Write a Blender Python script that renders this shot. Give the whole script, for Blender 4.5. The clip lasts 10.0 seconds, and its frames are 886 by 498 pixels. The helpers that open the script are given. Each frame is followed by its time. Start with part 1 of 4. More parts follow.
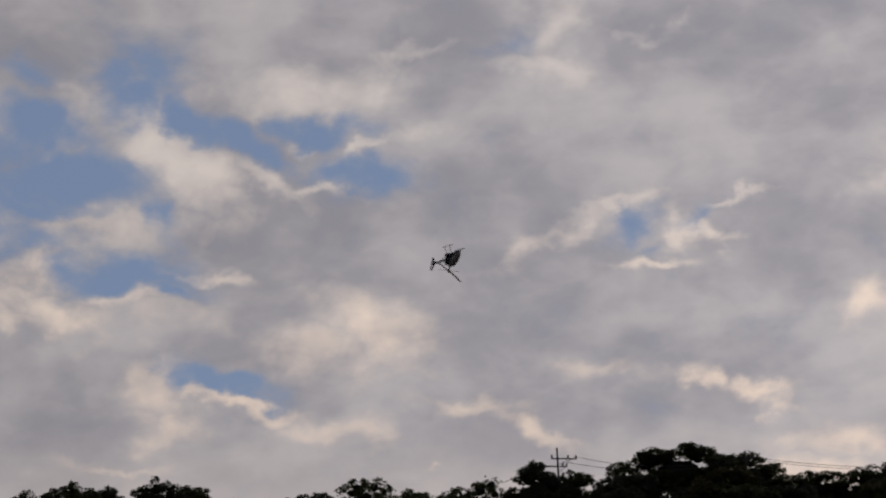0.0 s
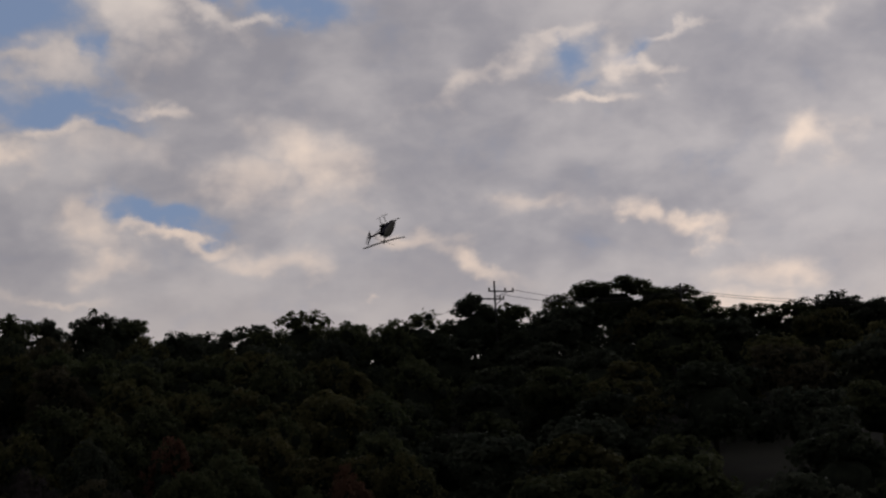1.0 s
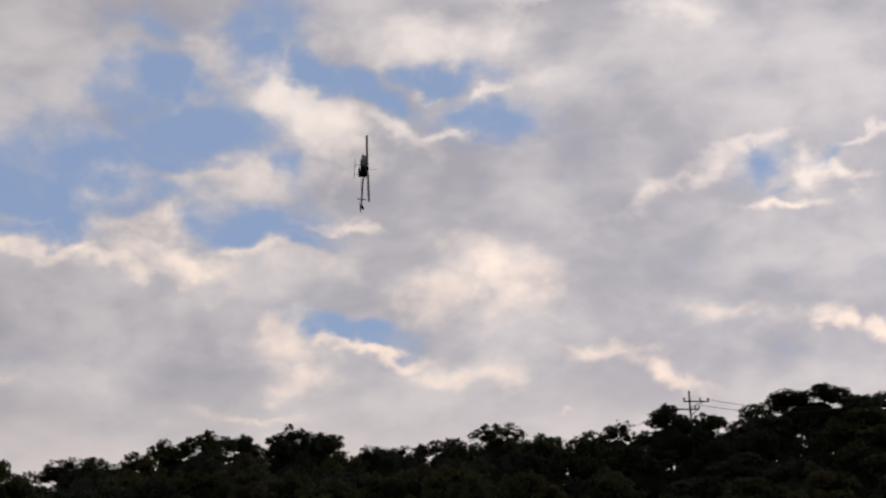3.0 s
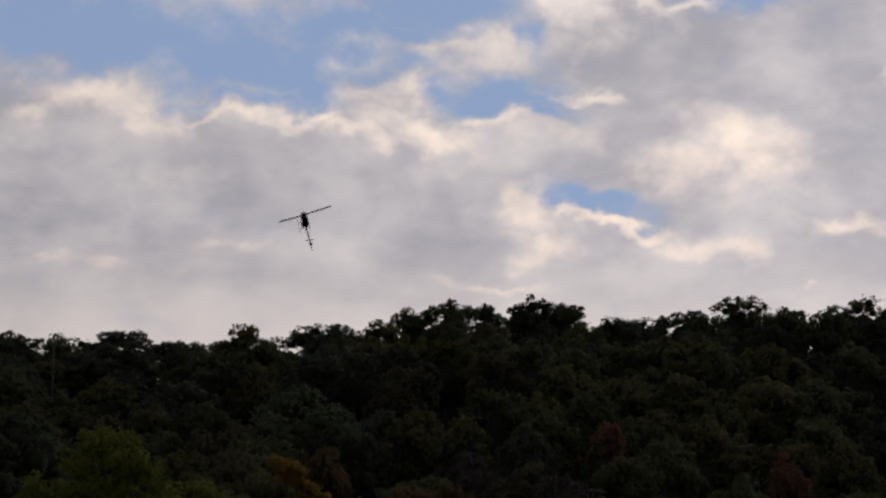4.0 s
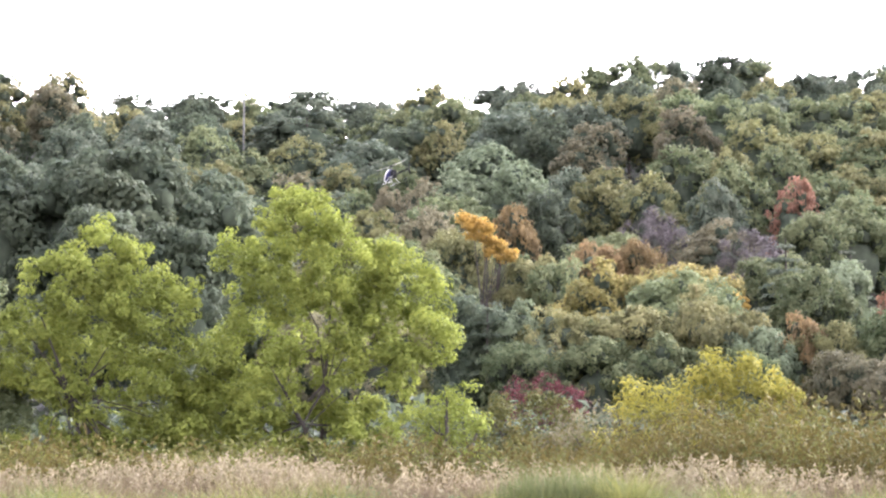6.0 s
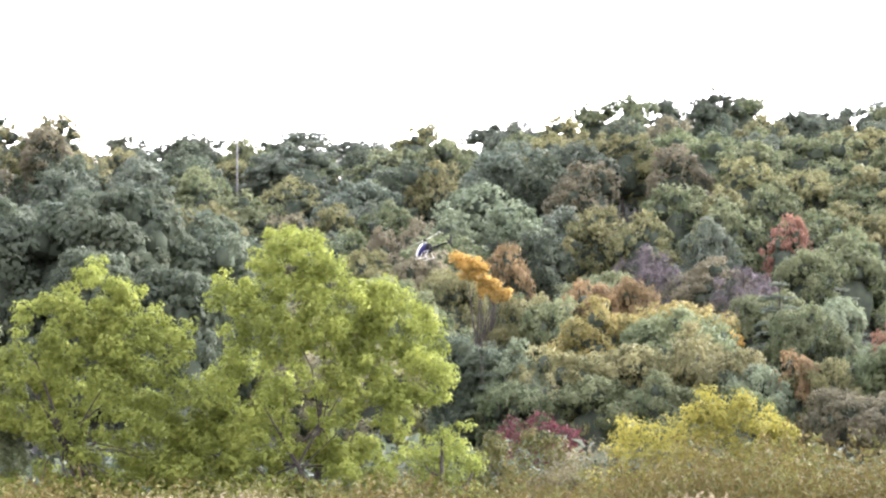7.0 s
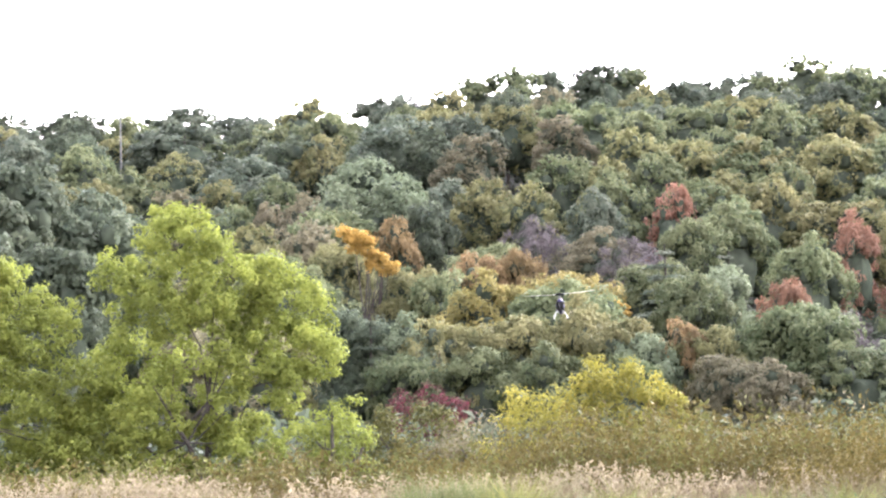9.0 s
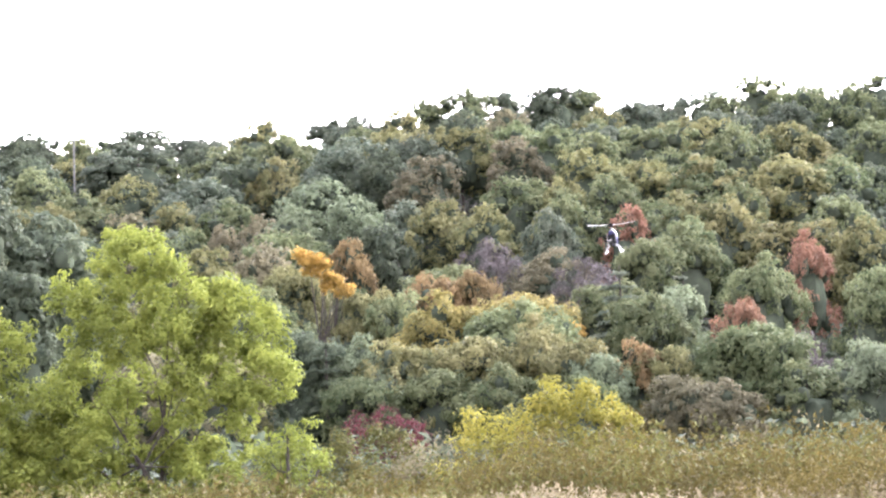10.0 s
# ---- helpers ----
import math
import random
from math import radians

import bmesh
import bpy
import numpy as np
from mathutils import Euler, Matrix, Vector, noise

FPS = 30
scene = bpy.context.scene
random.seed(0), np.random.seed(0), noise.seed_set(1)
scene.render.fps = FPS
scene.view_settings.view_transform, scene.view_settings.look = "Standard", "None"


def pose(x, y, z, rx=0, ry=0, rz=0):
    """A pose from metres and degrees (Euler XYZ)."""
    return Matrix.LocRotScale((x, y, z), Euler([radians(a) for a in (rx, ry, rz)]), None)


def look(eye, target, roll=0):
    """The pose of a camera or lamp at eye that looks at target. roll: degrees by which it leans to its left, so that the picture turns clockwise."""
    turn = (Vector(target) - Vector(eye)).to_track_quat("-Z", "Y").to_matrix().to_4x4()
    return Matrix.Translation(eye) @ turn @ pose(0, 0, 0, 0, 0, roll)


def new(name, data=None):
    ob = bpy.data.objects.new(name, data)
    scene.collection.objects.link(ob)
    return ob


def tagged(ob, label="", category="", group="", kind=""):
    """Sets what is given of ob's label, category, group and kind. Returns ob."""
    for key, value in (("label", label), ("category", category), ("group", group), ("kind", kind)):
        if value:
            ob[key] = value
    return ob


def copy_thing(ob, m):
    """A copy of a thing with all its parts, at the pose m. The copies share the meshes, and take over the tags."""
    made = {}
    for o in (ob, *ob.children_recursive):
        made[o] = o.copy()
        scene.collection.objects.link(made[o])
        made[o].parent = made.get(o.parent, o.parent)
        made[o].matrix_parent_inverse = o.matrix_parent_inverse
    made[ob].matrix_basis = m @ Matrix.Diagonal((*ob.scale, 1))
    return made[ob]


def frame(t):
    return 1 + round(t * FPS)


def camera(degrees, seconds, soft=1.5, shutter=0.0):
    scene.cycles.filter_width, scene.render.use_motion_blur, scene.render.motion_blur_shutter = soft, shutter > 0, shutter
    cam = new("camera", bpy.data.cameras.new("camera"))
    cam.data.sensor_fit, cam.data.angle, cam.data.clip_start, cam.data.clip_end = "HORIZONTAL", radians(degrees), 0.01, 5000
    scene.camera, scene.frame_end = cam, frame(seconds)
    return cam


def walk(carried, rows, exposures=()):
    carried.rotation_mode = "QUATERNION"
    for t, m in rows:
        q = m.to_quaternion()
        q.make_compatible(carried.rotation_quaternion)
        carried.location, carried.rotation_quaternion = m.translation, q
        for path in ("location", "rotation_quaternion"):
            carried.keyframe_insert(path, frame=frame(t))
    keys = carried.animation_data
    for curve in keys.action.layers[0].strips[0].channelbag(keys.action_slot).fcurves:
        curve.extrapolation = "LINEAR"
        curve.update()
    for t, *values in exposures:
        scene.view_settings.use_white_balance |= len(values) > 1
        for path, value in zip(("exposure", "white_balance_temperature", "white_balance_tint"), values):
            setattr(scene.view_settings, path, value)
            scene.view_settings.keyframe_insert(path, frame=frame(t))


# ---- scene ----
cam = camera(25.0, 10.0, soft=2.3, shutter=0.1)
CAM_ROWS = [
    (0.00, pose(0, 0, 1.6, 107.65, 2.45, -14.82)),
    (0.20, pose(0, 0, 1.6, 106.99, 2.46, -14.85)),
    (0.30, pose(0, 0, 1.6, 106.78, 2.48, -15.11)),
    (0.50, pose(0, 0, 1.6, 105.59, 2.53, -15.76)),
    (0.70, pose(0, 0, 1.6, 104.05, 2.66, -16.27)),
    (0.80, pose(0, 0, 1.6, 103.40, 2.71, -16.39)),
    (1.00, pose(0, 0, 1.6, 102.79, 2.80, -16.57)),
    (1.20, pose(0, 0, 1.6, 102.47, 2.72, -16.45)),
    (1.50, pose(0, 0, 1.6, 102.37, 2.61, -16.56)),
    (1.70, pose(0, 0, 1.6, 102.33, 2.64, -16.27)),
    (2.00, pose(0, 0, 1.6, 101.87, 2.67, -15.79)),
    (2.20, pose(0, 0, 1.6, 101.94, 2.73, -15.57)),
    (2.30, pose(0, 0, 1.6, 102.01, 2.77, -15.50)),
    (2.40, pose(0, 0, 1.6, 102.12, 2.81, -15.49)),
    (2.50, pose(0, 0, 1.6, 102.42, 2.84, -15.31)),
    (2.60, pose(0, 0, 1.6, 103.65, 2.92, -14.21)),
    (2.70, pose(0, 0, 1.6, 105.23, 3.01, -13.25)),
    (3.25, pose(0, 0, 1.6, 106.48, 1.49, -8.62)),
    (3.80, pose(0, 0, 1.6, 103.91, -0.02, -4.03)),
    (4.00, pose(0, 0, 1.6, 102.71, 0.29, -4.38)),
    (4.20, pose(0, 0, 1.6, 101.69, 0.34, -4.02)),
    (4.30, pose(0, 0, 1.6, 101.05, 0.34, -3.44)),
    (4.50, pose(0, 0, 1.6, 98.69, 0.19, -0.58)),
    (4.60, pose(0, 0, 1.6, 97.13, -0.00, 0.83)),
    (4.70, pose(0, 0, 1.6, 95.66, -0.14, 1.55)),
    (4.80, pose(0, 0, 1.6, 94.99, -0.25, 1.99)),
    (4.90, pose(0, 0, 1.6, 94.17, -0.32, 1.88)),
    (5.00, pose(0, 0, 1.6, 94.35, -0.23, 1.38)),
    (5.50, pose(0, 0, 1.6, 94.83, 0.00, -0.00)),
    (6.00, pose(0, 0, 1.6, 95.75, -0.07, 0.97)),
    (6.20, pose(0, 0, 1.6, 96.10, 0.08, 0.68)),
    (7.30, pose(0, 0, 1.6, 96.95, 0.40, 0.84)),
    (7.50, pose(0, 0, 1.6, 96.76, 0.69, 0.43)),
    (8.00, pose(0, 0, 1.6, 95.98, 1.15, -0.63)),
    (8.50, pose(0, 0, 1.6, 96.82, 1.44, -2.24)),
    (9.00, pose(0, 0, 1.6, 96.08, 1.62, -2.27)),
    (9.50, pose(0, 0, 1.6, 95.75, 1.96, -2.97)),
    (10.00, pose(0, 0, 1.6, 96.66, 2.03, -3.52)),
]
EXPOSURES = [(0.0, -0.03, 6500, 10), (0.5, -0.06, 6500, 10), (1.0, 0.04, 6500, 10), (1.5, 0.24, 6500, 10), (2.5, 0.52, 6500, 10), (4.0, 0.55, 6500, 10), (4.4, 0.72, 6500, 10), (4.6, 1.8, 6500, 10), (4.7, 2.8, 6500, 10), (4.9, 4.15, 6500, 10), (5.1, 5.2, 6350, 12), (5.3, 5.66, 6200, 13), (5.6, 5.98, 6050, 14), (6.2, 6.2, 6050, 14), (7.5, 6.3, 6050, 14), (10.0, 6.4, 6050, 14)]
walk(cam, CAM_ROWS, EXPOSURES)

RNG = np.random.default_rng(7)


# ---------------------------------------------------------------- sky and light
def direction(azimuth, elevation):
    a, e = radians(azimuth), radians(elevation)
    return Vector((math.sin(a) * math.cos(e), math.cos(a) * math.cos(e), math.sin(e)))


SUN_AZIMUTH, SUN_ELEVATION = 62.0, 16.0


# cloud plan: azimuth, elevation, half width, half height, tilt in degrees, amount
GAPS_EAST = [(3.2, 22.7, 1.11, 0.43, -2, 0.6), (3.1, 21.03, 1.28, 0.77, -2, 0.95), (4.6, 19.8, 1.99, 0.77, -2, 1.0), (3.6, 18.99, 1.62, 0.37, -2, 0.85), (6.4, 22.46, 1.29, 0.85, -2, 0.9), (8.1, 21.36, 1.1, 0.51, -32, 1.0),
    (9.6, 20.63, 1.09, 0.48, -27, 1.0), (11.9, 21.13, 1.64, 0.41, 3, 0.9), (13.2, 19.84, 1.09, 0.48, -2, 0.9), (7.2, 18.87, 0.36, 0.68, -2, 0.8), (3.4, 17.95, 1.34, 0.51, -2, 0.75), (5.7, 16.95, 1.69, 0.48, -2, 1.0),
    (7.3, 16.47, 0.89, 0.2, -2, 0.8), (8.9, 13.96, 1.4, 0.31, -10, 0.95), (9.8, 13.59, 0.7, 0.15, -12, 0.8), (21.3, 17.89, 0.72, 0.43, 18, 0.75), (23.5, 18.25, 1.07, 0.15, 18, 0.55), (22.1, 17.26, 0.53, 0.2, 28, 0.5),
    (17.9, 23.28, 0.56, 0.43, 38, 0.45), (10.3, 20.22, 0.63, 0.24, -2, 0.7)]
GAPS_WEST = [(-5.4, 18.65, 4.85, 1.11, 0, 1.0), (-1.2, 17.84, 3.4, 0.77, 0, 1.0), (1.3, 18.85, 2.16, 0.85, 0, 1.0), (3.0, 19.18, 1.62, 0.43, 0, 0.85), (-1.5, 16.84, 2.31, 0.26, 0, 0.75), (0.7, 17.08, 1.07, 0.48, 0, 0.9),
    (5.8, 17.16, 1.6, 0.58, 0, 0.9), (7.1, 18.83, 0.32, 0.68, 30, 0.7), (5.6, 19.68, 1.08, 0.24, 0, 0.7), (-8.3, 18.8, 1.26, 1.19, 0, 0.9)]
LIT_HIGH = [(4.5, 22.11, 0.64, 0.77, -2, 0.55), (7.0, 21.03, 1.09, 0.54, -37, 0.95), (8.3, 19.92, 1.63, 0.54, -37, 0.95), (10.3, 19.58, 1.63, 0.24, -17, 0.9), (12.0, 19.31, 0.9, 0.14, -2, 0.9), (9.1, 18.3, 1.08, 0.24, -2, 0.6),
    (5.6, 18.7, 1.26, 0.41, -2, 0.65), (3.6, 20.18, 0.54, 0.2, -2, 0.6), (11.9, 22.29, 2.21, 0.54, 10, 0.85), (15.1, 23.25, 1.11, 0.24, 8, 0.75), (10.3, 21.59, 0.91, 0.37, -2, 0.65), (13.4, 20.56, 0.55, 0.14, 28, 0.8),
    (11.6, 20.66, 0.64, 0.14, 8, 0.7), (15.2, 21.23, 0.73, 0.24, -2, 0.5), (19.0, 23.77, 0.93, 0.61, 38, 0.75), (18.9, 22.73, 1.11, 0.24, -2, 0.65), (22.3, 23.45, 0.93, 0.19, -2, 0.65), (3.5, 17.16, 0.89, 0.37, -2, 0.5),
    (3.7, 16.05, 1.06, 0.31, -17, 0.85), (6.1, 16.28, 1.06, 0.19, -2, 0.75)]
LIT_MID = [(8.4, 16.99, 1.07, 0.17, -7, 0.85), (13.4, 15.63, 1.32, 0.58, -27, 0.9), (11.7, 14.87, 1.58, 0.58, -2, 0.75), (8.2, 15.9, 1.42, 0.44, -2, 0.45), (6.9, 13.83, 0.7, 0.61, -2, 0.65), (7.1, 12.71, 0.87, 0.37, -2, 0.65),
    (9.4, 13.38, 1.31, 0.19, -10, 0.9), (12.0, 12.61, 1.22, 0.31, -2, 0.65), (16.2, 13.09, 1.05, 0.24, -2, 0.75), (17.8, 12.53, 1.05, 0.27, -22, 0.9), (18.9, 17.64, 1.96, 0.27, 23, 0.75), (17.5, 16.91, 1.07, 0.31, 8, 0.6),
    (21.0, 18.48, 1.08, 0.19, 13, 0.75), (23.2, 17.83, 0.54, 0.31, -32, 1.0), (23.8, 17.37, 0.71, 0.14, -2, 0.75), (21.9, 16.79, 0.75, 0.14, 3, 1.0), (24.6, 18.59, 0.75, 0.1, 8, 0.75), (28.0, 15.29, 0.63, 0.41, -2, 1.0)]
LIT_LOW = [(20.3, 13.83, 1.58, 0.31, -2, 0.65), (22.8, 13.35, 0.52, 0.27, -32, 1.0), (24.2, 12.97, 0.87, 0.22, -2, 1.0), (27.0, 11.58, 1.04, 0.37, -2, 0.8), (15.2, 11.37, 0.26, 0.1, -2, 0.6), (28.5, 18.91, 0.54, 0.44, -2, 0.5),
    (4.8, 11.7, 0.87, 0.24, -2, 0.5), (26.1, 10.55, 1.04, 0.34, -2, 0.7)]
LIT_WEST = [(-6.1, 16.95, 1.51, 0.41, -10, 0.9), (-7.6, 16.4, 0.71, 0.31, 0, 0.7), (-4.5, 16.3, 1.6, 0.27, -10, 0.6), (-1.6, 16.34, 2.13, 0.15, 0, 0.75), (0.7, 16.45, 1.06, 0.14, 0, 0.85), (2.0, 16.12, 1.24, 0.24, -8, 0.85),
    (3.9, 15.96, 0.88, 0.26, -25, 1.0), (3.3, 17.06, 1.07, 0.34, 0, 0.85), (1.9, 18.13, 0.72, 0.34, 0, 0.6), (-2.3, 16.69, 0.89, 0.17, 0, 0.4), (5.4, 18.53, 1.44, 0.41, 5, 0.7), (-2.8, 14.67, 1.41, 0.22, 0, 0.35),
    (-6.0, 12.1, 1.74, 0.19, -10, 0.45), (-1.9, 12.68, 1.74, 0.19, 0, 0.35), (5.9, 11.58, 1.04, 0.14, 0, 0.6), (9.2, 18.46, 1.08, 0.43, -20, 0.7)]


def build_sky():
    world = bpy.data.worlds.new("evening_sky")
    scene.world = world
    world.cycles.sampling_method, world.cycles.sample_map_resolution = "MANUAL", 256
    world.use_nodes = True
    nt = world.node_tree
    nt.nodes.clear()
    N, L = nt.nodes.new, nt.links.new

    def calc(op, *args, clamp=False):
        m = N("ShaderNodeMath")
        m.operation, m.use_clamp = op, clamp
        for i, v in enumerate(args):
            if isinstance(v, (int, float)):
                m.inputs[i].default_value = v
            else:
                L(v, m.inputs[i])
        return m.outputs[0]

    def smooth(v, lo, hi):
        r = N("ShaderNodeMapRange")
        r.interpolation_type = "SMOOTHSTEP"
        r.inputs[1].default_value, r.inputs[2].default_value = lo, hi
        L(v, r.inputs[0])
        return r.outputs[0]

    def mix(f, a, b, blend="MIX"):
        m = N("ShaderNodeMix")
        m.data_type, m.blend_type = "RGBA", blend
        for s, v in ((m.inputs[0], f), (m.inputs[6], a), (m.inputs[7], b)):
            if isinstance(v, tuple):
                s.default_value = (*v, 1)
            elif isinstance(v, (int, float)):
                s.default_value = v
            else:
                L(v, s)
        return m.outputs[2]

    coord = N("ShaderNodeTexCoord").outputs["Generated"]
    sky = N("ShaderNodeTexSky")
    sky.sky_type, sky.sun_disc = "NISHITA", False
    sky.sun_elevation, sky.sun_rotation = radians(SUN_ELEVATION), radians(SUN_AZIMUTH)

    def noise_at(offset, scale, detail, rough=0.55, stretch=2.0, warp=0.0):
        mp = N("ShaderNodeMapping")
        mp.inputs["Location"].default_value = offset
        mp.inputs["Scale"].default_value = (1, 1, stretch)
        L(coord, mp.inputs[0])
        nz = N("ShaderNodeTexNoise")
        nz.inputs["Scale"].default_value, nz.inputs["Detail"].default_value = scale, detail
        nz.inputs["Roughness"].default_value, nz.inputs["Distortion"].default_value = rough, warp
        L(mp.outputs[0], nz.inputs["Vector"])
        return nz.outputs

    bend = noise_at((2.1, 0.3, 0.7), 34, 5, 0.5, 1.3)[1]
    curl = N("ShaderNodeSeparateXYZ")
    L(bend, curl.inputs[0])
    axis = N("ShaderNodeSeparateXYZ")
    L(coord, axis.inputs[0])
    az = calc("MULTIPLY", calc("ARCTAN2", axis.outputs[0], axis.outputs[1]), 57.2958)
    el = calc("MULTIPLY", calc("ARCSINE", axis.outputs[2]), 57.2958)
    az = calc("ADD", az, calc("MULTIPLY", calc("SUBTRACT", curl.outputs[0], 0.5), 3.2))
    el = calc("ADD", el, calc("MULTIPLY", calc("SUBTRACT", curl.outputs[1], 0.5), 2.2))
    def patches(rows, soft):
        """Tilted oval patches with soft rims, the strongest at each place."""
        total = None
        for a, e, w, h, tilt, amount in rows:
            place = N("ShaderNodeCombineXYZ")
            L(az, place.inputs[0])
            L(el, place.inputs[1])
            if total is not None:
                L(total, place.inputs[2])
            mp = N("ShaderNodeMapping")
            mp.vector_type = "TEXTURE"
            mp.inputs["Location"].default_value = (a, e, 0)
            mp.inputs["Rotation"].default_value = (0, 0, radians(tilt))
            mp.inputs["Scale"].default_value = (w, h, 1e5)
            L(place.outputs[0], mp.inputs[0])
            dot = N("ShaderNodeVectorMath")
            dot.operation = "DOT_PRODUCT"
            L(mp.outputs[0], dot.inputs[0])
            L(mp.outputs[0], dot.inputs[1])
            p = calc("MULTIPLY", calc("POWER", soft, dot.outputs["Value"]), amount)
            total = p if total is None else calc("MAXIMUM", total, p)
        return total

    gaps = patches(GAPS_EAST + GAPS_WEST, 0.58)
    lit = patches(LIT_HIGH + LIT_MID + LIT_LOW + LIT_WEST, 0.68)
    big = noise_at((0.31, 0.12, 0.4), 10, 4, 0.5, 2.0, 0.2)[0]
    mid = noise_at((1.3, 0.2, 0.9), 30, 5, 0.5, 1.6, 0.2)[0]
    # rounded billows on the cloud heads
    puff_at = N("ShaderNodeVectorMath")
    puff_at.operation = "MULTIPLY_ADD"
    L(bend, puff_at.inputs[0])
    puff_at.inputs[1].default_value = (0.025, 0.025, 0.025)
    L(coord, puff_at.inputs[2])
    cells = N("ShaderNodeTexVoronoi")
    cells.feature = "SMOOTH_F1"
    cells.inputs["Scale"].default_value, cells.inputs["Detail"].default_value = 62, 2
    cells.inputs["Smoothness"].default_value = 0.6
    L(puff_at.outputs[0], cells.inputs["Vector"])
    puff = calc("SUBTRACT", 0.5, cells.outputs["Distance"])
    # clear sky shows where the cover is thin
    cover = calc("ADD", calc("MULTIPLY", calc("SUBTRACT", mid, 0.5), 0.75), calc("MULTIPLY", puff, 0.26))
    cover = calc("ADD", cover, calc("MULTIPLY", lit, 0.22))
    cover = calc("SUBTRACT", calc("ADD", cover, 0.42), gaps)
    alpha = smooth(cover, -0.56, 0.30)
    glow = calc("ADD", calc("MULTIPLY", lit, 0.80), calc("MULTIPLY", calc("SUBTRACT", mid, 0.5), 0.5))
    glow = calc("ADD", glow, calc("MULTIPLY", puff, 0.22))
    glow = calc("ADD", glow, calc("MULTIPLY", calc("SUBTRACT", big, 0.5), 0.55))
    # cloud bodies go from lilac grey to pale, lit rims are peach and warmer low down
    body = mix(smooth(calc("ADD", calc("MULTIPLY", big, 0.6), calc("MULTIPLY", mid, 0.4)), 0.34, 0.68), (2.6, 2.5, 2.78), (4.3, 4.0, 4.05))
    body = mix(smooth(el, 13.5, 8.5), body, (4.9, 4.35, 4.15))
    warm = mix(smooth(el, 22.0, 11.0), (6.3, 5.6, 5.2), (8.0, 6.3, 5.1))
    cloud = mix(smooth(glow, 0.05, 1.02), body, warm)
    # the clouds are brighter towards the sun's side
    side = N("ShaderNodeMapRange")
    side.inputs[1].default_value, side.inputs[2].default_value, side.inputs[3].default_value, side.inputs[4].default_value = -9, 27, 0.86, 1.16
    L(az, side.inputs[0])
    cloud = mix(1.0, cloud, side.outputs[0], "MULTIPLY")
    blue = mix(0.85, sky.outputs[0], (1.7, 2.28, 3.65))
    final = mix(alpha, blue, cloud)
    # the evening sky is brightest low over the hill and dull overhead and behind
    d = N("ShaderNodeVectorMath")
    d.operation = "DOT_PRODUCT"
    L(coord, d.inputs[0])
    d.inputs[1].default_value = direction(22, 8)
    fade = N("ShaderNodeMapRange")
    fade.inputs[1].default_value, fade.inputs[2].default_value, fade.inputs[3].default_value, fade.inputs[4].default_value = 0.15, 0.84, 0.22, 1.0
    L(d.outputs["Value"], fade.inputs[0])
    final = mix(1.0, final, fade.outputs[0], "MULTIPLY")
    bg = N("ShaderNodeBackground")
    bg.inputs["Strength"].default_value = 0.1
    L(final, bg.inputs["Color"])
    L(bg.outputs[0], N("ShaderNodeOutputWorld").inputs[0])


build_sky()
sun = new("sun", bpy.data.lights.new("sun", "SUN"))
sun.data.energy, sun.data.angle, sun.data.color = 0.22, radians(14), (1.0, 0.9, 0.78)
sun.matrix_world = look(direction(SUN_AZIMUTH, SUN_ELEVATION) * 100, (0, 0, 0))


# ---------------------------------------------------------------- materials
def material(name):
    m = bpy.data.materials.new(name)
    m.use_nodes = True
    nt = m.node_tree
    nt.nodes.clear()
    return m, nt, nt.nodes.new, nt.links.new


def plain(name, color, rough=0.5, metal=0.0, vary=0.12, scale=30.0, bump=0.05, coat=0.0, gloss=0.5):
    m, nt, N, L = material(name)
    b = N("ShaderNodeBsdfPrincipled")
    b.inputs["Roughness"].default_value, b.inputs["Metallic"].default_value = rough, metal
    b.inputs["Coat Weight"].default_value = coat
    b.inputs["Specular IOR Level"].default_value = gloss
    tex = N("ShaderNodeTexCoord")
    nz = N("ShaderNodeTexNoise")
    nz.inputs["Scale"].default_value, nz.inputs["Detail"].default_value = scale, 5
    L(tex.outputs["Object"], nz.inputs["Vector"])
    ramp = N("ShaderNodeValToRGB")
    ramp.color_ramp.elements[0].position, ramp.color_ramp.elements[1].position = 0.3, 0.7
    ramp.color_ramp.elements[0].color = (*[c * (1 - vary) for c in color], 1)
    ramp.color_ramp.elements[1].color = (*[min(1, c * (1 + vary)) for c in color], 1)
    L(nz.outputs[0], ramp.inputs[0])
    L(ramp.outputs[0], b.inputs["Base Color"])
    bp = N("ShaderNodeBump")
    bp.inputs["Strength"].default_value, bp.inputs["Distance"].default_value = bump, 0.02
    L(nz.outputs[0], bp.inputs["Height"])
    L(bp.outputs[0], b.inputs["Normal"])
    L(b.outputs[0], N("ShaderNodeOutputMaterial").inputs[0])
    return m


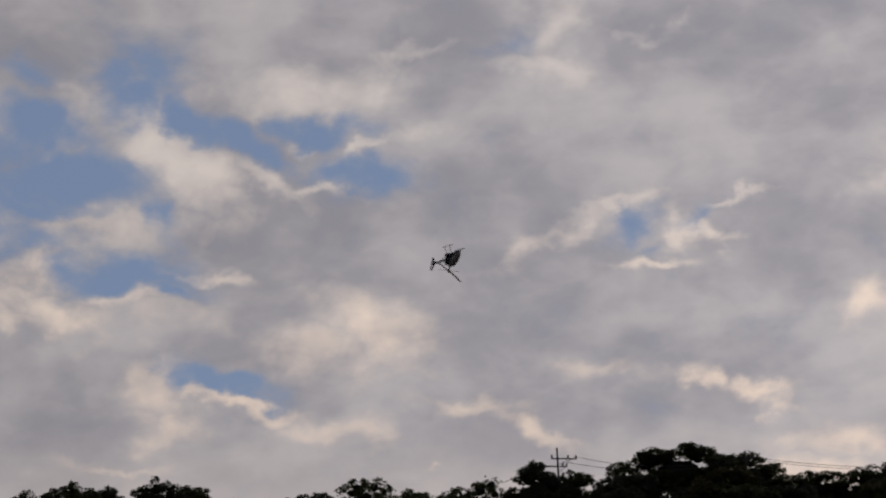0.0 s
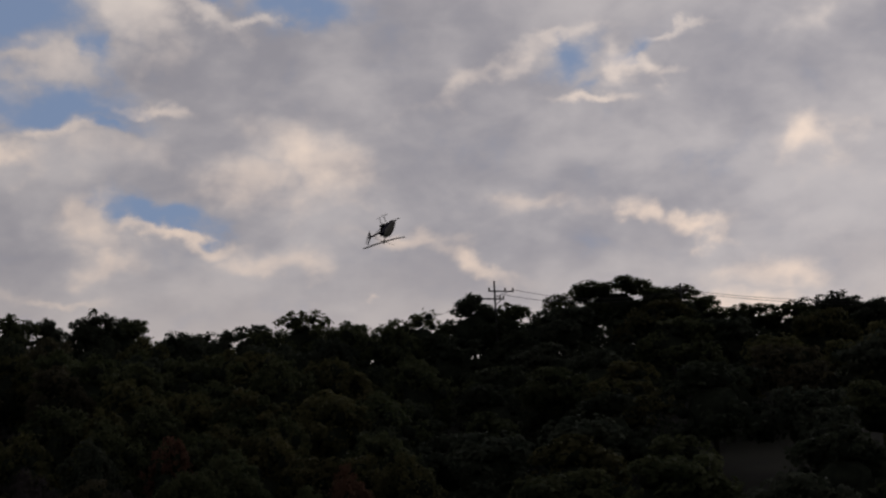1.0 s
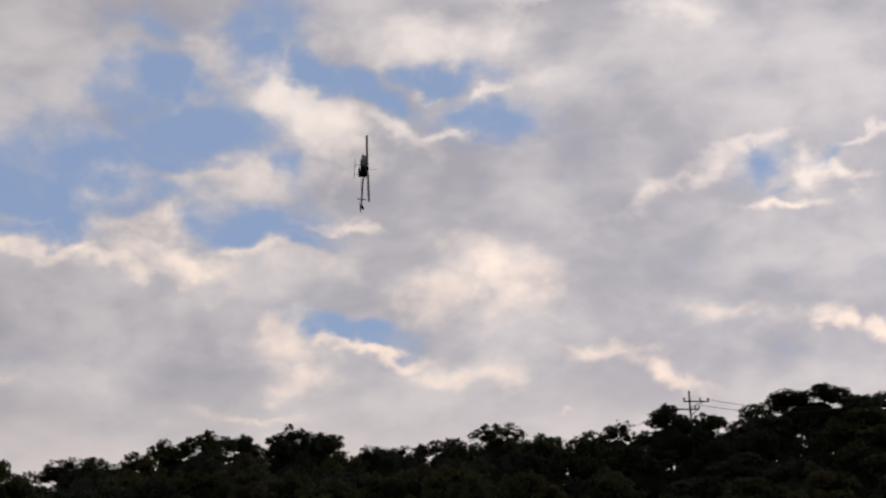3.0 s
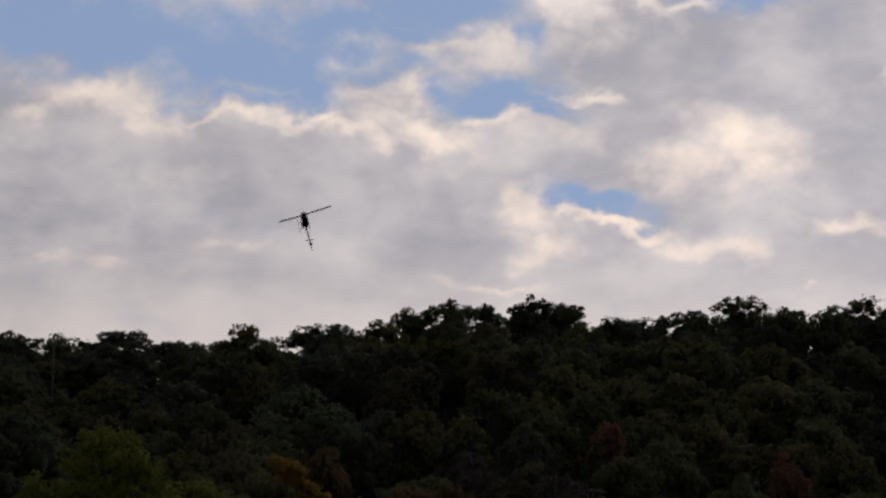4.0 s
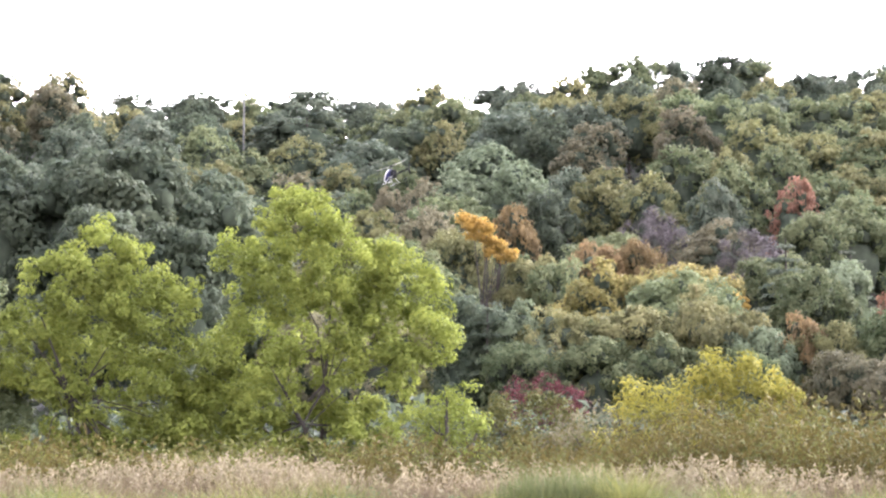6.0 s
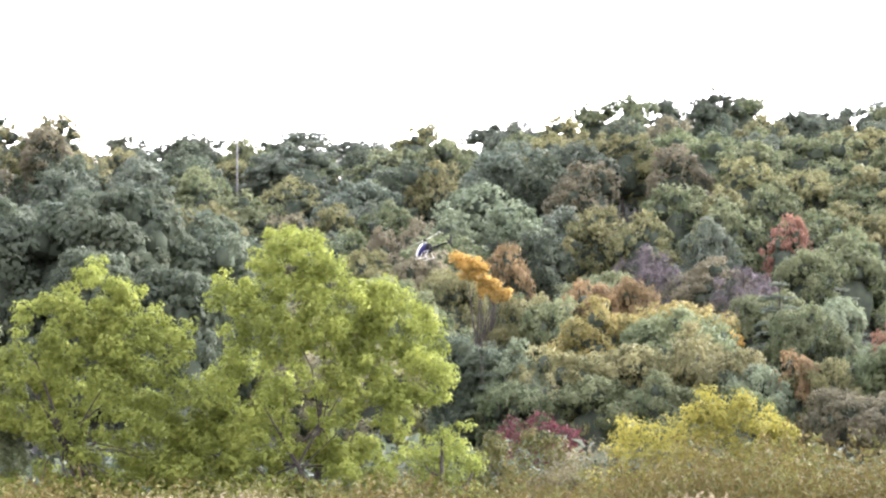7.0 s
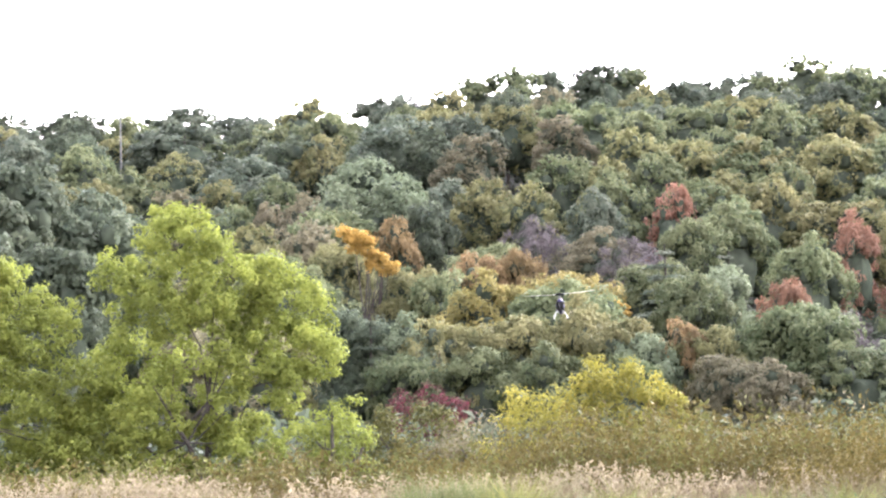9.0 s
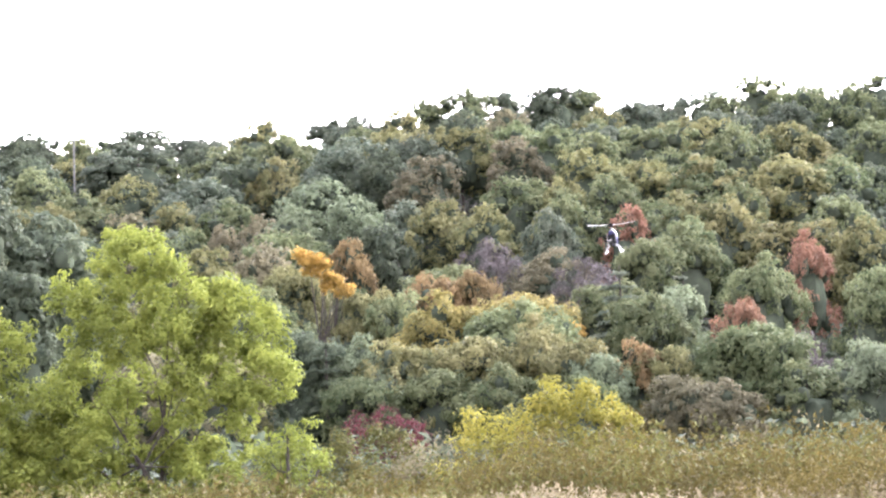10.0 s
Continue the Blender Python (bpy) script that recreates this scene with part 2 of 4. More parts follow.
def foliage(name, dark, light, through_light=0.42, patch=0.6, vary=1.0, sheen=0.06):
    """Leaves: colour varies leaf by leaf, in patches over the crown and from plant to plant."""
    m, nt, N, L = material(name)
    geo, info, tex = N("ShaderNodeNewGeometry"), N("ShaderNodeObjectInfo"), N("ShaderNodeTexCoord")
    nz = N("ShaderNodeTexNoise")
    nz.inputs["Scale"].default_value, nz.inputs["Detail"].default_value = patch, 3
    L(tex.outputs["Object"], nz.inputs["Vector"])
    add = N("ShaderNodeMath")
    add.operation = "MULTIPLY_ADD"
    L(geo.outputs["Random Per Island"], add.inputs[0])
    add.inputs[1].default_value = 0.4
    sub = N("ShaderNodeMath")
    sub.operation = "MULTIPLY_ADD"
    L(nz.outputs[0], sub.inputs[0])
    sub.inputs[1].default_value, sub.inputs[2].default_value = 1.6, -0.5
    L(sub.outputs[0], add.inputs[2])
    ramp = N("ShaderNodeValToRGB")
    ramp.color_ramp.elements[0].color, ramp.color_ramp.elements[1].color = (*dark, 1), (*light, 1)
    L(add.outputs[0], ramp.inputs[0])
    hsv = N("ShaderNodeHueSaturation")
    mr = N("ShaderNodeMapRange")
    mr.inputs[3].default_value, mr.inputs[4].default_value = 1 - 0.16 * vary, 1 + 0.18 * vary
    L(info.outputs["Random"], mr.inputs[0])
    L(mr.outputs[0], hsv.inputs["Value"])
    hue, wn = N("ShaderNodeMapRange"), N("ShaderNodeTexWhiteNoise")
    wn.noise_dimensions = "1D"
    L(info.outputs["Random"], wn.inputs["W"])
    L(wn.outputs["Value"], hue.inputs[0])
    hue.inputs[3].default_value, hue.inputs[4].default_value = 0.5 - 0.008 * vary, 0.5 + 0.010 * vary
    L(hue.outputs[0], hsv.inputs["Hue"])
    L(ramp.outputs[0], hsv.inputs["Color"])
    b = N("ShaderNodeBsdfPrincipled")
    b.inputs["Roughness"].default_value = 0.6
    b.inputs["Specular IOR Level"].default_value = sheen
    L(hsv.outputs[0], b.inputs["Base Color"])
    tr = N("ShaderNodeBsdfTranslucent")
    L(hsv.outputs[0], tr.inputs["Color"])
    ms = N("ShaderNodeMixShader")
    ms.inputs[0].default_value = through_light
    L(b.outputs[0], ms.inputs[1])
    L(tr.outputs[0], ms.inputs[2])
    L(ms.outputs[0], N("ShaderNodeOutputMaterial").inputs[0])
    return m


LEAF = {
    "dark": foliage("dark_green_leaves", (0.028, 0.040, 0.029), (0.089, 0.103, 0.066)),
    "blue": foliage("blue_green_leaves", (0.038, 0.054, 0.042), (0.123, 0.138, 0.098)),
    "green": foliage("green_leaves", (0.044, 0.063, 0.030), (0.146, 0.160, 0.084)),
    "olive": foliage("olive_leaves", (0.058, 0.069, 0.031), (0.186, 0.172, 0.082)),
    "ochre": foliage("ochre_leaves", (0.076, 0.076, 0.030), (0.245, 0.200, 0.074)),
    "orange": foliage("orange_leaves", (0.17, 0.125, 0.04), (0.50, 0.32, 0.08)),
    "red": foliage("red_leaves", (0.105, 0.060, 0.043), (0.215, 0.118, 0.082)),
    "brown": foliage("rust_brown_leaves", (0.060, 0.061, 0.041), (0.152, 0.137, 0.085)),
    "rust": foliage("russet_leaves", (0.086, 0.067, 0.037), (0.205, 0.147, 0.072)),
    "pale": foliage("silvery_green_leaves", (0.062, 0.080, 0.050), (0.160, 0.185, 0.115)),
    "crimson": foliage("dark_crimson_leaves", (0.045, 0.016, 0.018), (0.105, 0.038, 0.040)),
    "willow": foliage("yellow_green_leaves", (0.068, 0.088, 0.018), (0.222, 0.252, 0.056), 0.4, 0.8, 0.2),
    "yellow": foliage("yellow_leaves", (0.095, 0.094, 0.022), (0.275, 0.240, 0.052), 0.4),
}
# darkened leaf colour: the shade deep inside the crowns is painted in
INNER_SHADE = foliage("painted_crown_shade", (0.024, 0.031, 0.024), (0.060, 0.071, 0.050), 0.0, 1.5, sheen=0.0)
BARK = plain("grey_brown_bark", (0.045, 0.04, 0.035), 0.9, vary=0.4, scale=9, bump=0.6, gloss=0.1)
TWIG = plain("grey_twigs", (0.078, 0.068, 0.070), 0.9, vary=0.3, scale=6, gloss=0.1)
GRASS = foliage("green_grass_blades", (0.036, 0.055, 0.019), (0.185, 0.175, 0.056), 0.3, 0.45)
REED = foliage("green_reed_blades", (0.035, 0.048, 0.020), (0.115, 0.130, 0.052), 0.3, 0.8)
STRAW = foliage("dry_straw_stalks", (0.06, 0.046, 0.03), (0.16, 0.125, 0.08), 0.2, 0.5)
PLUME = foliage("beige_seed_plumes", (0.085, 0.072, 0.047), (0.225, 0.190, 0.125), 0.4, 0.9)
WEED = foliage("ochre_weed_leaves", (0.032, 0.029, 0.010), (0.104, 0.084, 0.026), 0.25, 0.3)
WEED_GREEN = foliage("olive_weed_leaves", (0.034, 0.038, 0.013), (0.112, 0.108, 0.036), 0.25, 0.5)


def ground_material():
    m, nt, N, L = material("grass_and_leaf_litter")
    tex = N("ShaderNodeTexCoord")
    big, fine = N("ShaderNodeTexNoise"), N("ShaderNodeTexNoise")
    big.inputs["Scale"].default_value, big.inputs["Detail"].default_value = 0.25, 6
    fine.inputs["Scale"].default_value, fine.inputs["Detail"].default_value = 9.0, 6
    for t in (big, fine):
        L(tex.outputs["Object"], t.inputs["Vector"])
    ramp = N("ShaderNodeValToRGB")
    ramp.color_ramp.elements[0].position, ramp.color_ramp.elements[1].position = 0.35, 0.65
    ramp.color_ramp.elements[0].color, ramp.color_ramp.elements[1].color = (0.014, 0.015, 0.010, 1), (0.035, 0.036, 0.022, 1)
    L(big.outputs[0], ramp.inputs[0])
    mul = N("ShaderNodeMix")
    mul.data_type, mul.blend_type = "RGBA", "MULTIPLY"
    mul.inputs[0].default_value = 0.6
    L(ramp.outputs[0], mul.inputs[6])
    L(fine.outputs[0], mul.inputs[7])
    place, lawn, edge = N("ShaderNodeSeparateXYZ"), N("ShaderNodeMix"), N("ShaderNodeMapRange")
    L(tex.outputs["Object"], place.inputs[0])
    L(place.outputs[1], edge.inputs[0])
    edge.inputs[1].default_value, edge.inputs[2].default_value = 34.5, 34.9
    short = N("ShaderNodeValToRGB")
    short.color_ramp.elements[0].color, short.color_ramp.elements[1].color = (0.034, 0.041, 0.022, 1), (0.074, 0.082, 0.050, 1)
    L(fine.outputs[0], short.inputs[0])
    lawn.data_type = "RGBA"
    L(edge.outputs[0], lawn.inputs[0])
    L(short.outputs[0], lawn.inputs[6])
    L(mul.outputs[2], lawn.inputs[7])
    b = N("ShaderNodeBsdfPrincipled")
    b.inputs["Roughness"].default_value = 0.95
    L(lawn.outputs[2], b.inputs["Base Color"])
    bp = N("ShaderNodeBump")
    bp.inputs["Distance"].default_value = 0.05
    L(fine.outputs[0], bp.inputs["Height"])
    L(bp.outputs[0], b.inputs["Normal"])
    L(b.outputs[0], N("ShaderNodeOutputMaterial").inputs[0])
    return m


# ---------------------------------------------------------------- mesh helpers
def mesh_from(name, verts, faces, mat):
    me = bpy.data.meshes.new(name)
    verts, faces = np.asarray(verts, dtype=np.float32), np.asarray(faces, dtype=np.int32)
    k = faces.shape[1]
    me.vertices.add(len(verts))
    me.vertices.foreach_set("co", verts.ravel())
    me.loops.add(faces.size)
    me.loops.foreach_set("vertex_index", faces.ravel())
    me.polygons.add(len(faces))
    me.polygons.foreach_set("loop_start", np.arange(0, faces.size, k, dtype=np.int32))
    me.update(calc_edges=True)
    me.validate()
    me.materials.append(mat)
    return me


def unit(v):
    return v / np.maximum(np.linalg.norm(v, axis=-1, keepdims=True), 1e-9)


def leaf_quads(rng, pos, normal, size, narrow=0.6, droop=0.0):
    """One pointed leaf spray, a folded diamond, at each place."""
    n = len(pos)
    r = unit(rng.normal(size=(n, 3)))
    r[:, 2] -= droop
    along = unit(np.cross(normal, r) + 1e-6)
    if droop:
        along = unit(along + np.array([0, 0, -droop]))
    side = unit(np.cross(along, normal))
    s = (size * rng.uniform(0.6, 1.35, n))[:, None]
    fold = normal * s * 0.16
    v = np.stack([pos - along * s * 0.5, pos + side * s * 0.5 * narrow + fold, pos + along * s * 0.5, pos - side * s * 0.5 * narrow + fold], 1)
    return v.reshape(-1, 3), np.arange(4 * n).reshape(n, 4)


def tube(points, radii, sides=6):
    """Vertices and quads of a tapered limb along the points."""
    pts = np.asarray(points, float)
    V, F = [], []
    for i, p in enumerate(pts):
        d = unit((pts[min(i + 1, len(pts) - 1)] - pts[max(i - 1, 0)])[None])[0]
        a = unit(np.cross(d, [0.31, 0.95, 0.05])[None])[0]
        b = np.cross(d, a)
        for k in range(sides):
            w = 2 * math.pi * k / sides
            V.append(p + radii[i] * (math.cos(w) * a + math.sin(w) * b))
    for i in range(len(pts) - 1):
        for k in range(sides):
            F.append((i * sides + k, i * sides + (k + 1) % sides, (i + 1) * sides + (k + 1) % sides, (i + 1) * sides + k))
    return V, F


def join(pieces):
    V, F, o = [], [], 0
    for v, f in pieces:
        V.append(np.asarray(v, float).reshape(-1, 3))
        F.append(np.asarray(f, int) + o)
        o += len(V[-1])
    return np.concatenate(V), np.concatenate(F)


def part(name, bm, mat, parent, label=""):
    me = bpy.data.meshes.new(name)
    bm.normal_update()
    bm.to_mesh(me)
    bm.free()
    me.materials.append(mat)
    ob = new(name, me)
    ob.parent = parent
    for p in me.polygons:
        p.use_smooth = True
    return tagged(ob, label)


def bm_tube(bm, points, radii, sides=8):
    v, f = tube(points, radii, sides)
    vs = [bm.verts.new(p) for p in v]
    for q in f:
        bm.faces.new([vs[i] for i in q])
    n = len(points)
    bm.faces.new(vs[:sides][::-1])
    bm.faces.new(vs[(n - 1) * sides:])
    return bm


def box(bm, x0, x1, y0, y1, z0, z1):
    vs = [bm.verts.new((x, y, z)) for x in (x0, x1) for y in (y0, y1) for z in (z0, z1)]
    for q in ((0, 1, 3, 2), (4, 6, 7, 5), (0, 4, 5, 1), (2, 3, 7, 6), (0, 2, 6, 4), (1, 5, 7, 3)):
        bm.faces.new([vs[i] for i in q])
    return bm


# ---------------------------------------------------------------- ground
RIDGE = ((-40, 28.8), (-15, 29.8), (-7, 28.6), (0, 31.3), (8, 32.8), (14, 32.3), (19, 31.3), (22, 33.3), (28, 30.8), (45, 30.0))


def terrain(x, y):
    d = np.hypot(x, y)
    az = np.degrees(np.arctan2(x, np.maximum(y, 1e-3)))
    top = np.interp(az, [r[0] for r in RIDGE], [r[1] for r in RIDGE])
    u = np.clip((d - 78) / 112, 0, 1)
    rise = u * u * (1.6 - 0.6 * u) * 0.55 + 0.45 * u * np.clip(u * 4, 0, 1)
    z = top * rise + 0.6 * np.sin(x * 0.11) * u + 0.8 * np.sin(y * 0.09 + x * 0.05) * u
    z = z * np.clip((y - 20) / 40, 0, 1)
    return np.where(d > 200, z * np.clip(1 - (d - 200) / 900, 0.3, 1), z)


def build_ground():
    near = np.concatenate([np.arange(-260, 261, 4.0)])
    far = np.array([320, 420, 600, 900, 1500, 2600])
    xs = np.concatenate([-far[::-1], near, far])
    X, Y = np.meshgrid(xs, xs, indexing="ij")
    Z = terrain(X, Y)
    n = len(xs)
    V = np.stack([X, Y, Z], -1).reshape(-1, 3)
    i, j = np.meshgrid(np.arange(n - 1), np.arange(n - 1), indexing="ij")
    F = np.stack([i * n + j, (i + 1) * n + j, (i + 1) * n + j + 1, i * n + j + 1], -1).reshape(-1, 4)
    me = mesh_from("ground", V, F, ground_material())
    me.polygons.foreach_set("use_smooth", np.ones(len(F), dtype=bool))
    tagged(new("ground", me), "grassy field floor rising into a wooded hillside", "ground", kind="structure")


build_ground()


# ---------------------------------------------------------------- trees
def clump_crown(rng, clumps, leaves, size, shape=(1, 1, 0.8), clump=0.3, flat=0.8):
    """Leaf sprays on tufts, tufts on rounded lobes, which together make an uneven crown of radius 1, its middle at 0."""
    n = max(12, clumps // 2)
    c = unit(rng.normal(size=(n, 3)))
    c[:, 2] = np.where(c[:, 2] < -0.6, -c[:, 2], c[:, 2])
    c = c * rng.uniform(0.45, 0.76, (n, 1)) * np.array(shape)
    lobe = clump * rng.uniform(0.7, 1.35, n)
    m = n * 13
    j = rng.choice(n, m, p=lobe ** 2 / (lobe ** 2).sum())
    out = unit(rng.normal(size=(m, 3)) * 0.8 + unit(c)[j] * 0.75 + np.array([0, 0, 0.12]))
    tuft = c[j] + out * (lobe[j] * rng.uniform(0.7, 1.1, m))[:, None] * np.array([1, 1, flat])
    r = clump * 0.40 * rng.uniform(0.6, 1.35, m)
    k = rng.choice(m, leaves, p=r ** 2 / (r ** 2).sum())
    d = unit(rng.normal(size=(leaves, 3)) + out[k] * 0.5 + np.array([0, 0, 0.25]))
    pos = tuft[k] + d * (r[k] * (0.45 + 0.6 * rng.random(leaves)))[:, None] * np.array([1, 1, flat])
    normal = unit(d * 0.8 + out[k] * 0.5 + rng.normal(size=(leaves, 3)) * 0.35 + np.array([0, 0, 0.2]))
    return pos, normal, c, lobe


def lump(rng, centre, radii, cuts=3):
    """A dented rounded solid lump that fills a crown behind its leaves, quads only."""
    g = np.linspace(-1, 1, cuts + 1)
    V, F = [], []
    for axis in range(3):
        for sign in (-1.0, 1.0):
            o = len(V)
            for a in g:
                for b in g:
                    p = np.zeros(3)
                    p[axis], p[(axis + 1) % 3], p[(axis + 2) % 3] = sign, a, b
                    V.append(p / np.linalg.norm(p))
            for i in range(cuts):
                for j in range(cuts):
                    q = [o + i * (cuts + 1) + j, o + (i + 1) * (cuts + 1) + j, o + (i + 1) * (cuts + 1) + j + 1, o + i * (cuts + 1) + j + 1]
                    F.append(q if sign > 0 else q[::-1])
    V = np.array(V)
    dent = 1 + 0.10 * np.sin(V @ rng.normal(size=3) * 4 + rng.uniform(0, 6)) + 0.07 * np.sin(V @ rng.normal(size=3) * 7)
    return np.asarray(centre) + V * dent[:, None] * np.asarray(radii), np.array(F)


def make_tree(kind, rng, height, radius, leaves, size, mat, clumps=34, shape=(1, 1, 0.85), clump=0.3, trunk_r=0.17, crown_mid=0.62, heart=0.8):
    """A tree of unit copies: trunk with limbs, and a crown of leaf sprays over dark filler lumps."""
    root = new(kind)
    pos, normal, centres, lobe = clump_crown(rng, clumps, leaves, size, shape, clump)
    mid = np.array([0, 0, height * crown_mid])
    masses = [leaf_quads(rng, pos * radius + mid, normal, size)]
    # added filler lumps, coloured dark to stand for shade between the sprays
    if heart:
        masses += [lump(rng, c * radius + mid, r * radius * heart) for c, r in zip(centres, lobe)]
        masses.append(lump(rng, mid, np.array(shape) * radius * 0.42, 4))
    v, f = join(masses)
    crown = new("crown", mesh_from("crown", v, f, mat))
    crown.data.materials.append(INNER_SHADE)
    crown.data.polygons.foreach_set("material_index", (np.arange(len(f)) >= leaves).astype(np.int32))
    crown.parent = root
    lean = rng.normal(size=2) * 0.25
    stem = [(0, 0, -0.4), (lean[0] * 0.3, lean[1] * 0.3, height * 0.25), (lean[0], lean[1], height * 0.5), (lean[0] * 0.7, lean[1], height * 0.8)]
    pieces = [tube(stem, [trunk_r * 1.25, trunk_r, trunk_r * 0.7, trunk_r * 0.2], 7)]
    for c in centres[rng.choice(len(centres), min(9, len(centres)), replace=False)]:
        base = np.array(stem[1]) + (np.array(stem[2]) - np.array(stem[1])) * rng.uniform(0.2, 1.0)
        end = c * radius * 0.9 + mid
        bend = (base + end) / 2 + np.array([0, 0, 0.25]) + rng.normal(size=3) * 0.15
        pieces.append(tube([base, bend, end], [trunk_r * 0.45, trunk_r * 0.28, trunk_r * 0.08], 5))
    v, f = join(pieces)
    trunk = new("trunk", mesh_from("trunk", v, f, BARK))
    trunk.parent = root
    return root


def make_bare_tree(rng):
    """A nearly leafless tree: forked limbs and a haze of thin twigs."""
    root = new("bare_tree")
    pos, normal, centres, _ = clump_crown(rng, 36, 2600, 0.5, (1, 1, 1.05), 0.3)
    mid = np.array([0, 0, 5.6])
    v, f = leaf_quads(rng, pos * 3.8 + mid, normal, 0.75, 0.07)
    crown = new("crown", mesh_from("crown", v, f, TWIG))
    crown.parent = root
    pieces = [tube([(0, 0, -0.4), (0.1, 0, 2.5), (0, 0.1, 5), (0, 0, 8.5)], [0.2, 0.16, 0.11, 0.03], 7)]
    for c in centres:
        base = np.array([0, 0, rng.uniform(2, 5)])
        end = c * 3.9 + mid
        pieces.append(tube([base, (base + end) / 2 + rng.normal(size=3) * 0.2, end], [0.08, 0.05, 0.012], 5))
    v, f = join(pieces)
    trunk = new("trunk", mesh_from("trunk", v, f, BARK))
    trunk.parent = root
    return root


def make_fir(rng):
    """A conifer: tiers of drooping boughs round a straight trunk."""
    root = new("fir_tree")
    V, N = [], []
    for tier in range(13):
        z = 1.2 + tier * 0.68
        reach = 3.1 * (1 - tier / 14) ** 0.8
        for b in range(max(5, 11 - tier // 2)):
            w = rng.uniform(0, 2 * math.pi)
            n = int(44 * reach / 3) + 8
            t = rng.random(n) ** 0.7
            along = np.stack([np.cos(w) * t * reach, np.sin(w) * t * reach, z + 0.25 * t - 0.75 * t * t * reach * 0.3], 1)
            V.append(along + rng.normal(size=(n, 3)) * np.array([0.16, 0.16, 0.06]) * (0.5 + reach / 3))
            N.append(unit(rng.normal(size=(n, 3)) * 0.3 + np.array([np.cos(w) * 0.5, np.sin(w) * 0.5, 0.9])))
    v, f = leaf_quads(rng, np.concatenate(V), np.concatenate(N), 0.34, 0.35)
    crown = new("crown", mesh_from("crown", v, f, LEAF["blue"]))
    crown.parent = root
    v, f = tube([(0, 0, -0.4), (0, 0, 5), (0, 0, 10)], [0.2, 0.13, 0.03], 7)
    trunk = new("trunk", mesh_from("trunk", v, f, BARK))
    trunk.parent = root
    return root


def place_tree(proto, x, y, height_scale, width_scale, mat, label, category="tree", group="", sink=0.0, turn=None):
    z = float(terrain(np.array(x), np.array(y))) - sink
    spin = RNG.uniform(0, 2 * math.pi) if turn is None else turn
    ob = copy_thing(proto, Matrix.LocRotScale((x, y, z), Euler((0, 0, spin)), (width_scale, width_scale, height_scale)))
    for child in ob.children:
        if child.name.split(".")[0] == "crown" and mat:
            child.material_slots[0].link = "OBJECT"
            child.material_slots[0].material = mat
    return tagged(ob, label, category, group)


def polar(azimuth, d):
    return d * math.sin(radians(azimuth)), d * math.cos(radians(azimuth))


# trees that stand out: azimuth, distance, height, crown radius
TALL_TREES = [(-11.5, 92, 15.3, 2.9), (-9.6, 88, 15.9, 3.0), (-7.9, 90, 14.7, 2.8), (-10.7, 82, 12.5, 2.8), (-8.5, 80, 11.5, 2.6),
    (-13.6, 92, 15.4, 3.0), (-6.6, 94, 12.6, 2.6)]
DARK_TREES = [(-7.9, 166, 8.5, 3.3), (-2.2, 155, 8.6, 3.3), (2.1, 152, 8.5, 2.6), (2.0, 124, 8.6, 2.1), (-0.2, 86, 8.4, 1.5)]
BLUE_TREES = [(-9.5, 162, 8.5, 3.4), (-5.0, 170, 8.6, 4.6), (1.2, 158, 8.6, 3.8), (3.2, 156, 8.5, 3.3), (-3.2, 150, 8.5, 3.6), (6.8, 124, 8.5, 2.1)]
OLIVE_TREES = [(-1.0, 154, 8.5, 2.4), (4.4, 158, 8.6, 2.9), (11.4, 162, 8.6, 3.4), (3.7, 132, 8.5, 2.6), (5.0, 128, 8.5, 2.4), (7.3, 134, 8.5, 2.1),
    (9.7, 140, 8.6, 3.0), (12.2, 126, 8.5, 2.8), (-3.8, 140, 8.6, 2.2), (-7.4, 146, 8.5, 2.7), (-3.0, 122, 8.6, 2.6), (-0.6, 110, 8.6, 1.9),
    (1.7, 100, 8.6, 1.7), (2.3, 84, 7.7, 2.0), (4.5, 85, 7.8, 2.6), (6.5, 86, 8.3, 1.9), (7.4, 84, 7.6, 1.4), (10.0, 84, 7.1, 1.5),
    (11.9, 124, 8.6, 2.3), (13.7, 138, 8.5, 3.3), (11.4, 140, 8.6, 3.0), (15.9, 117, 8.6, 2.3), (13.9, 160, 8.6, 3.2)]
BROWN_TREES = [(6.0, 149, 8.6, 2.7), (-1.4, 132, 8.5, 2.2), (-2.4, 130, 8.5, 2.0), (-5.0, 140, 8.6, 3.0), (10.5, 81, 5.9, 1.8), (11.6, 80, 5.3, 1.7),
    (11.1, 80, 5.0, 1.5)]
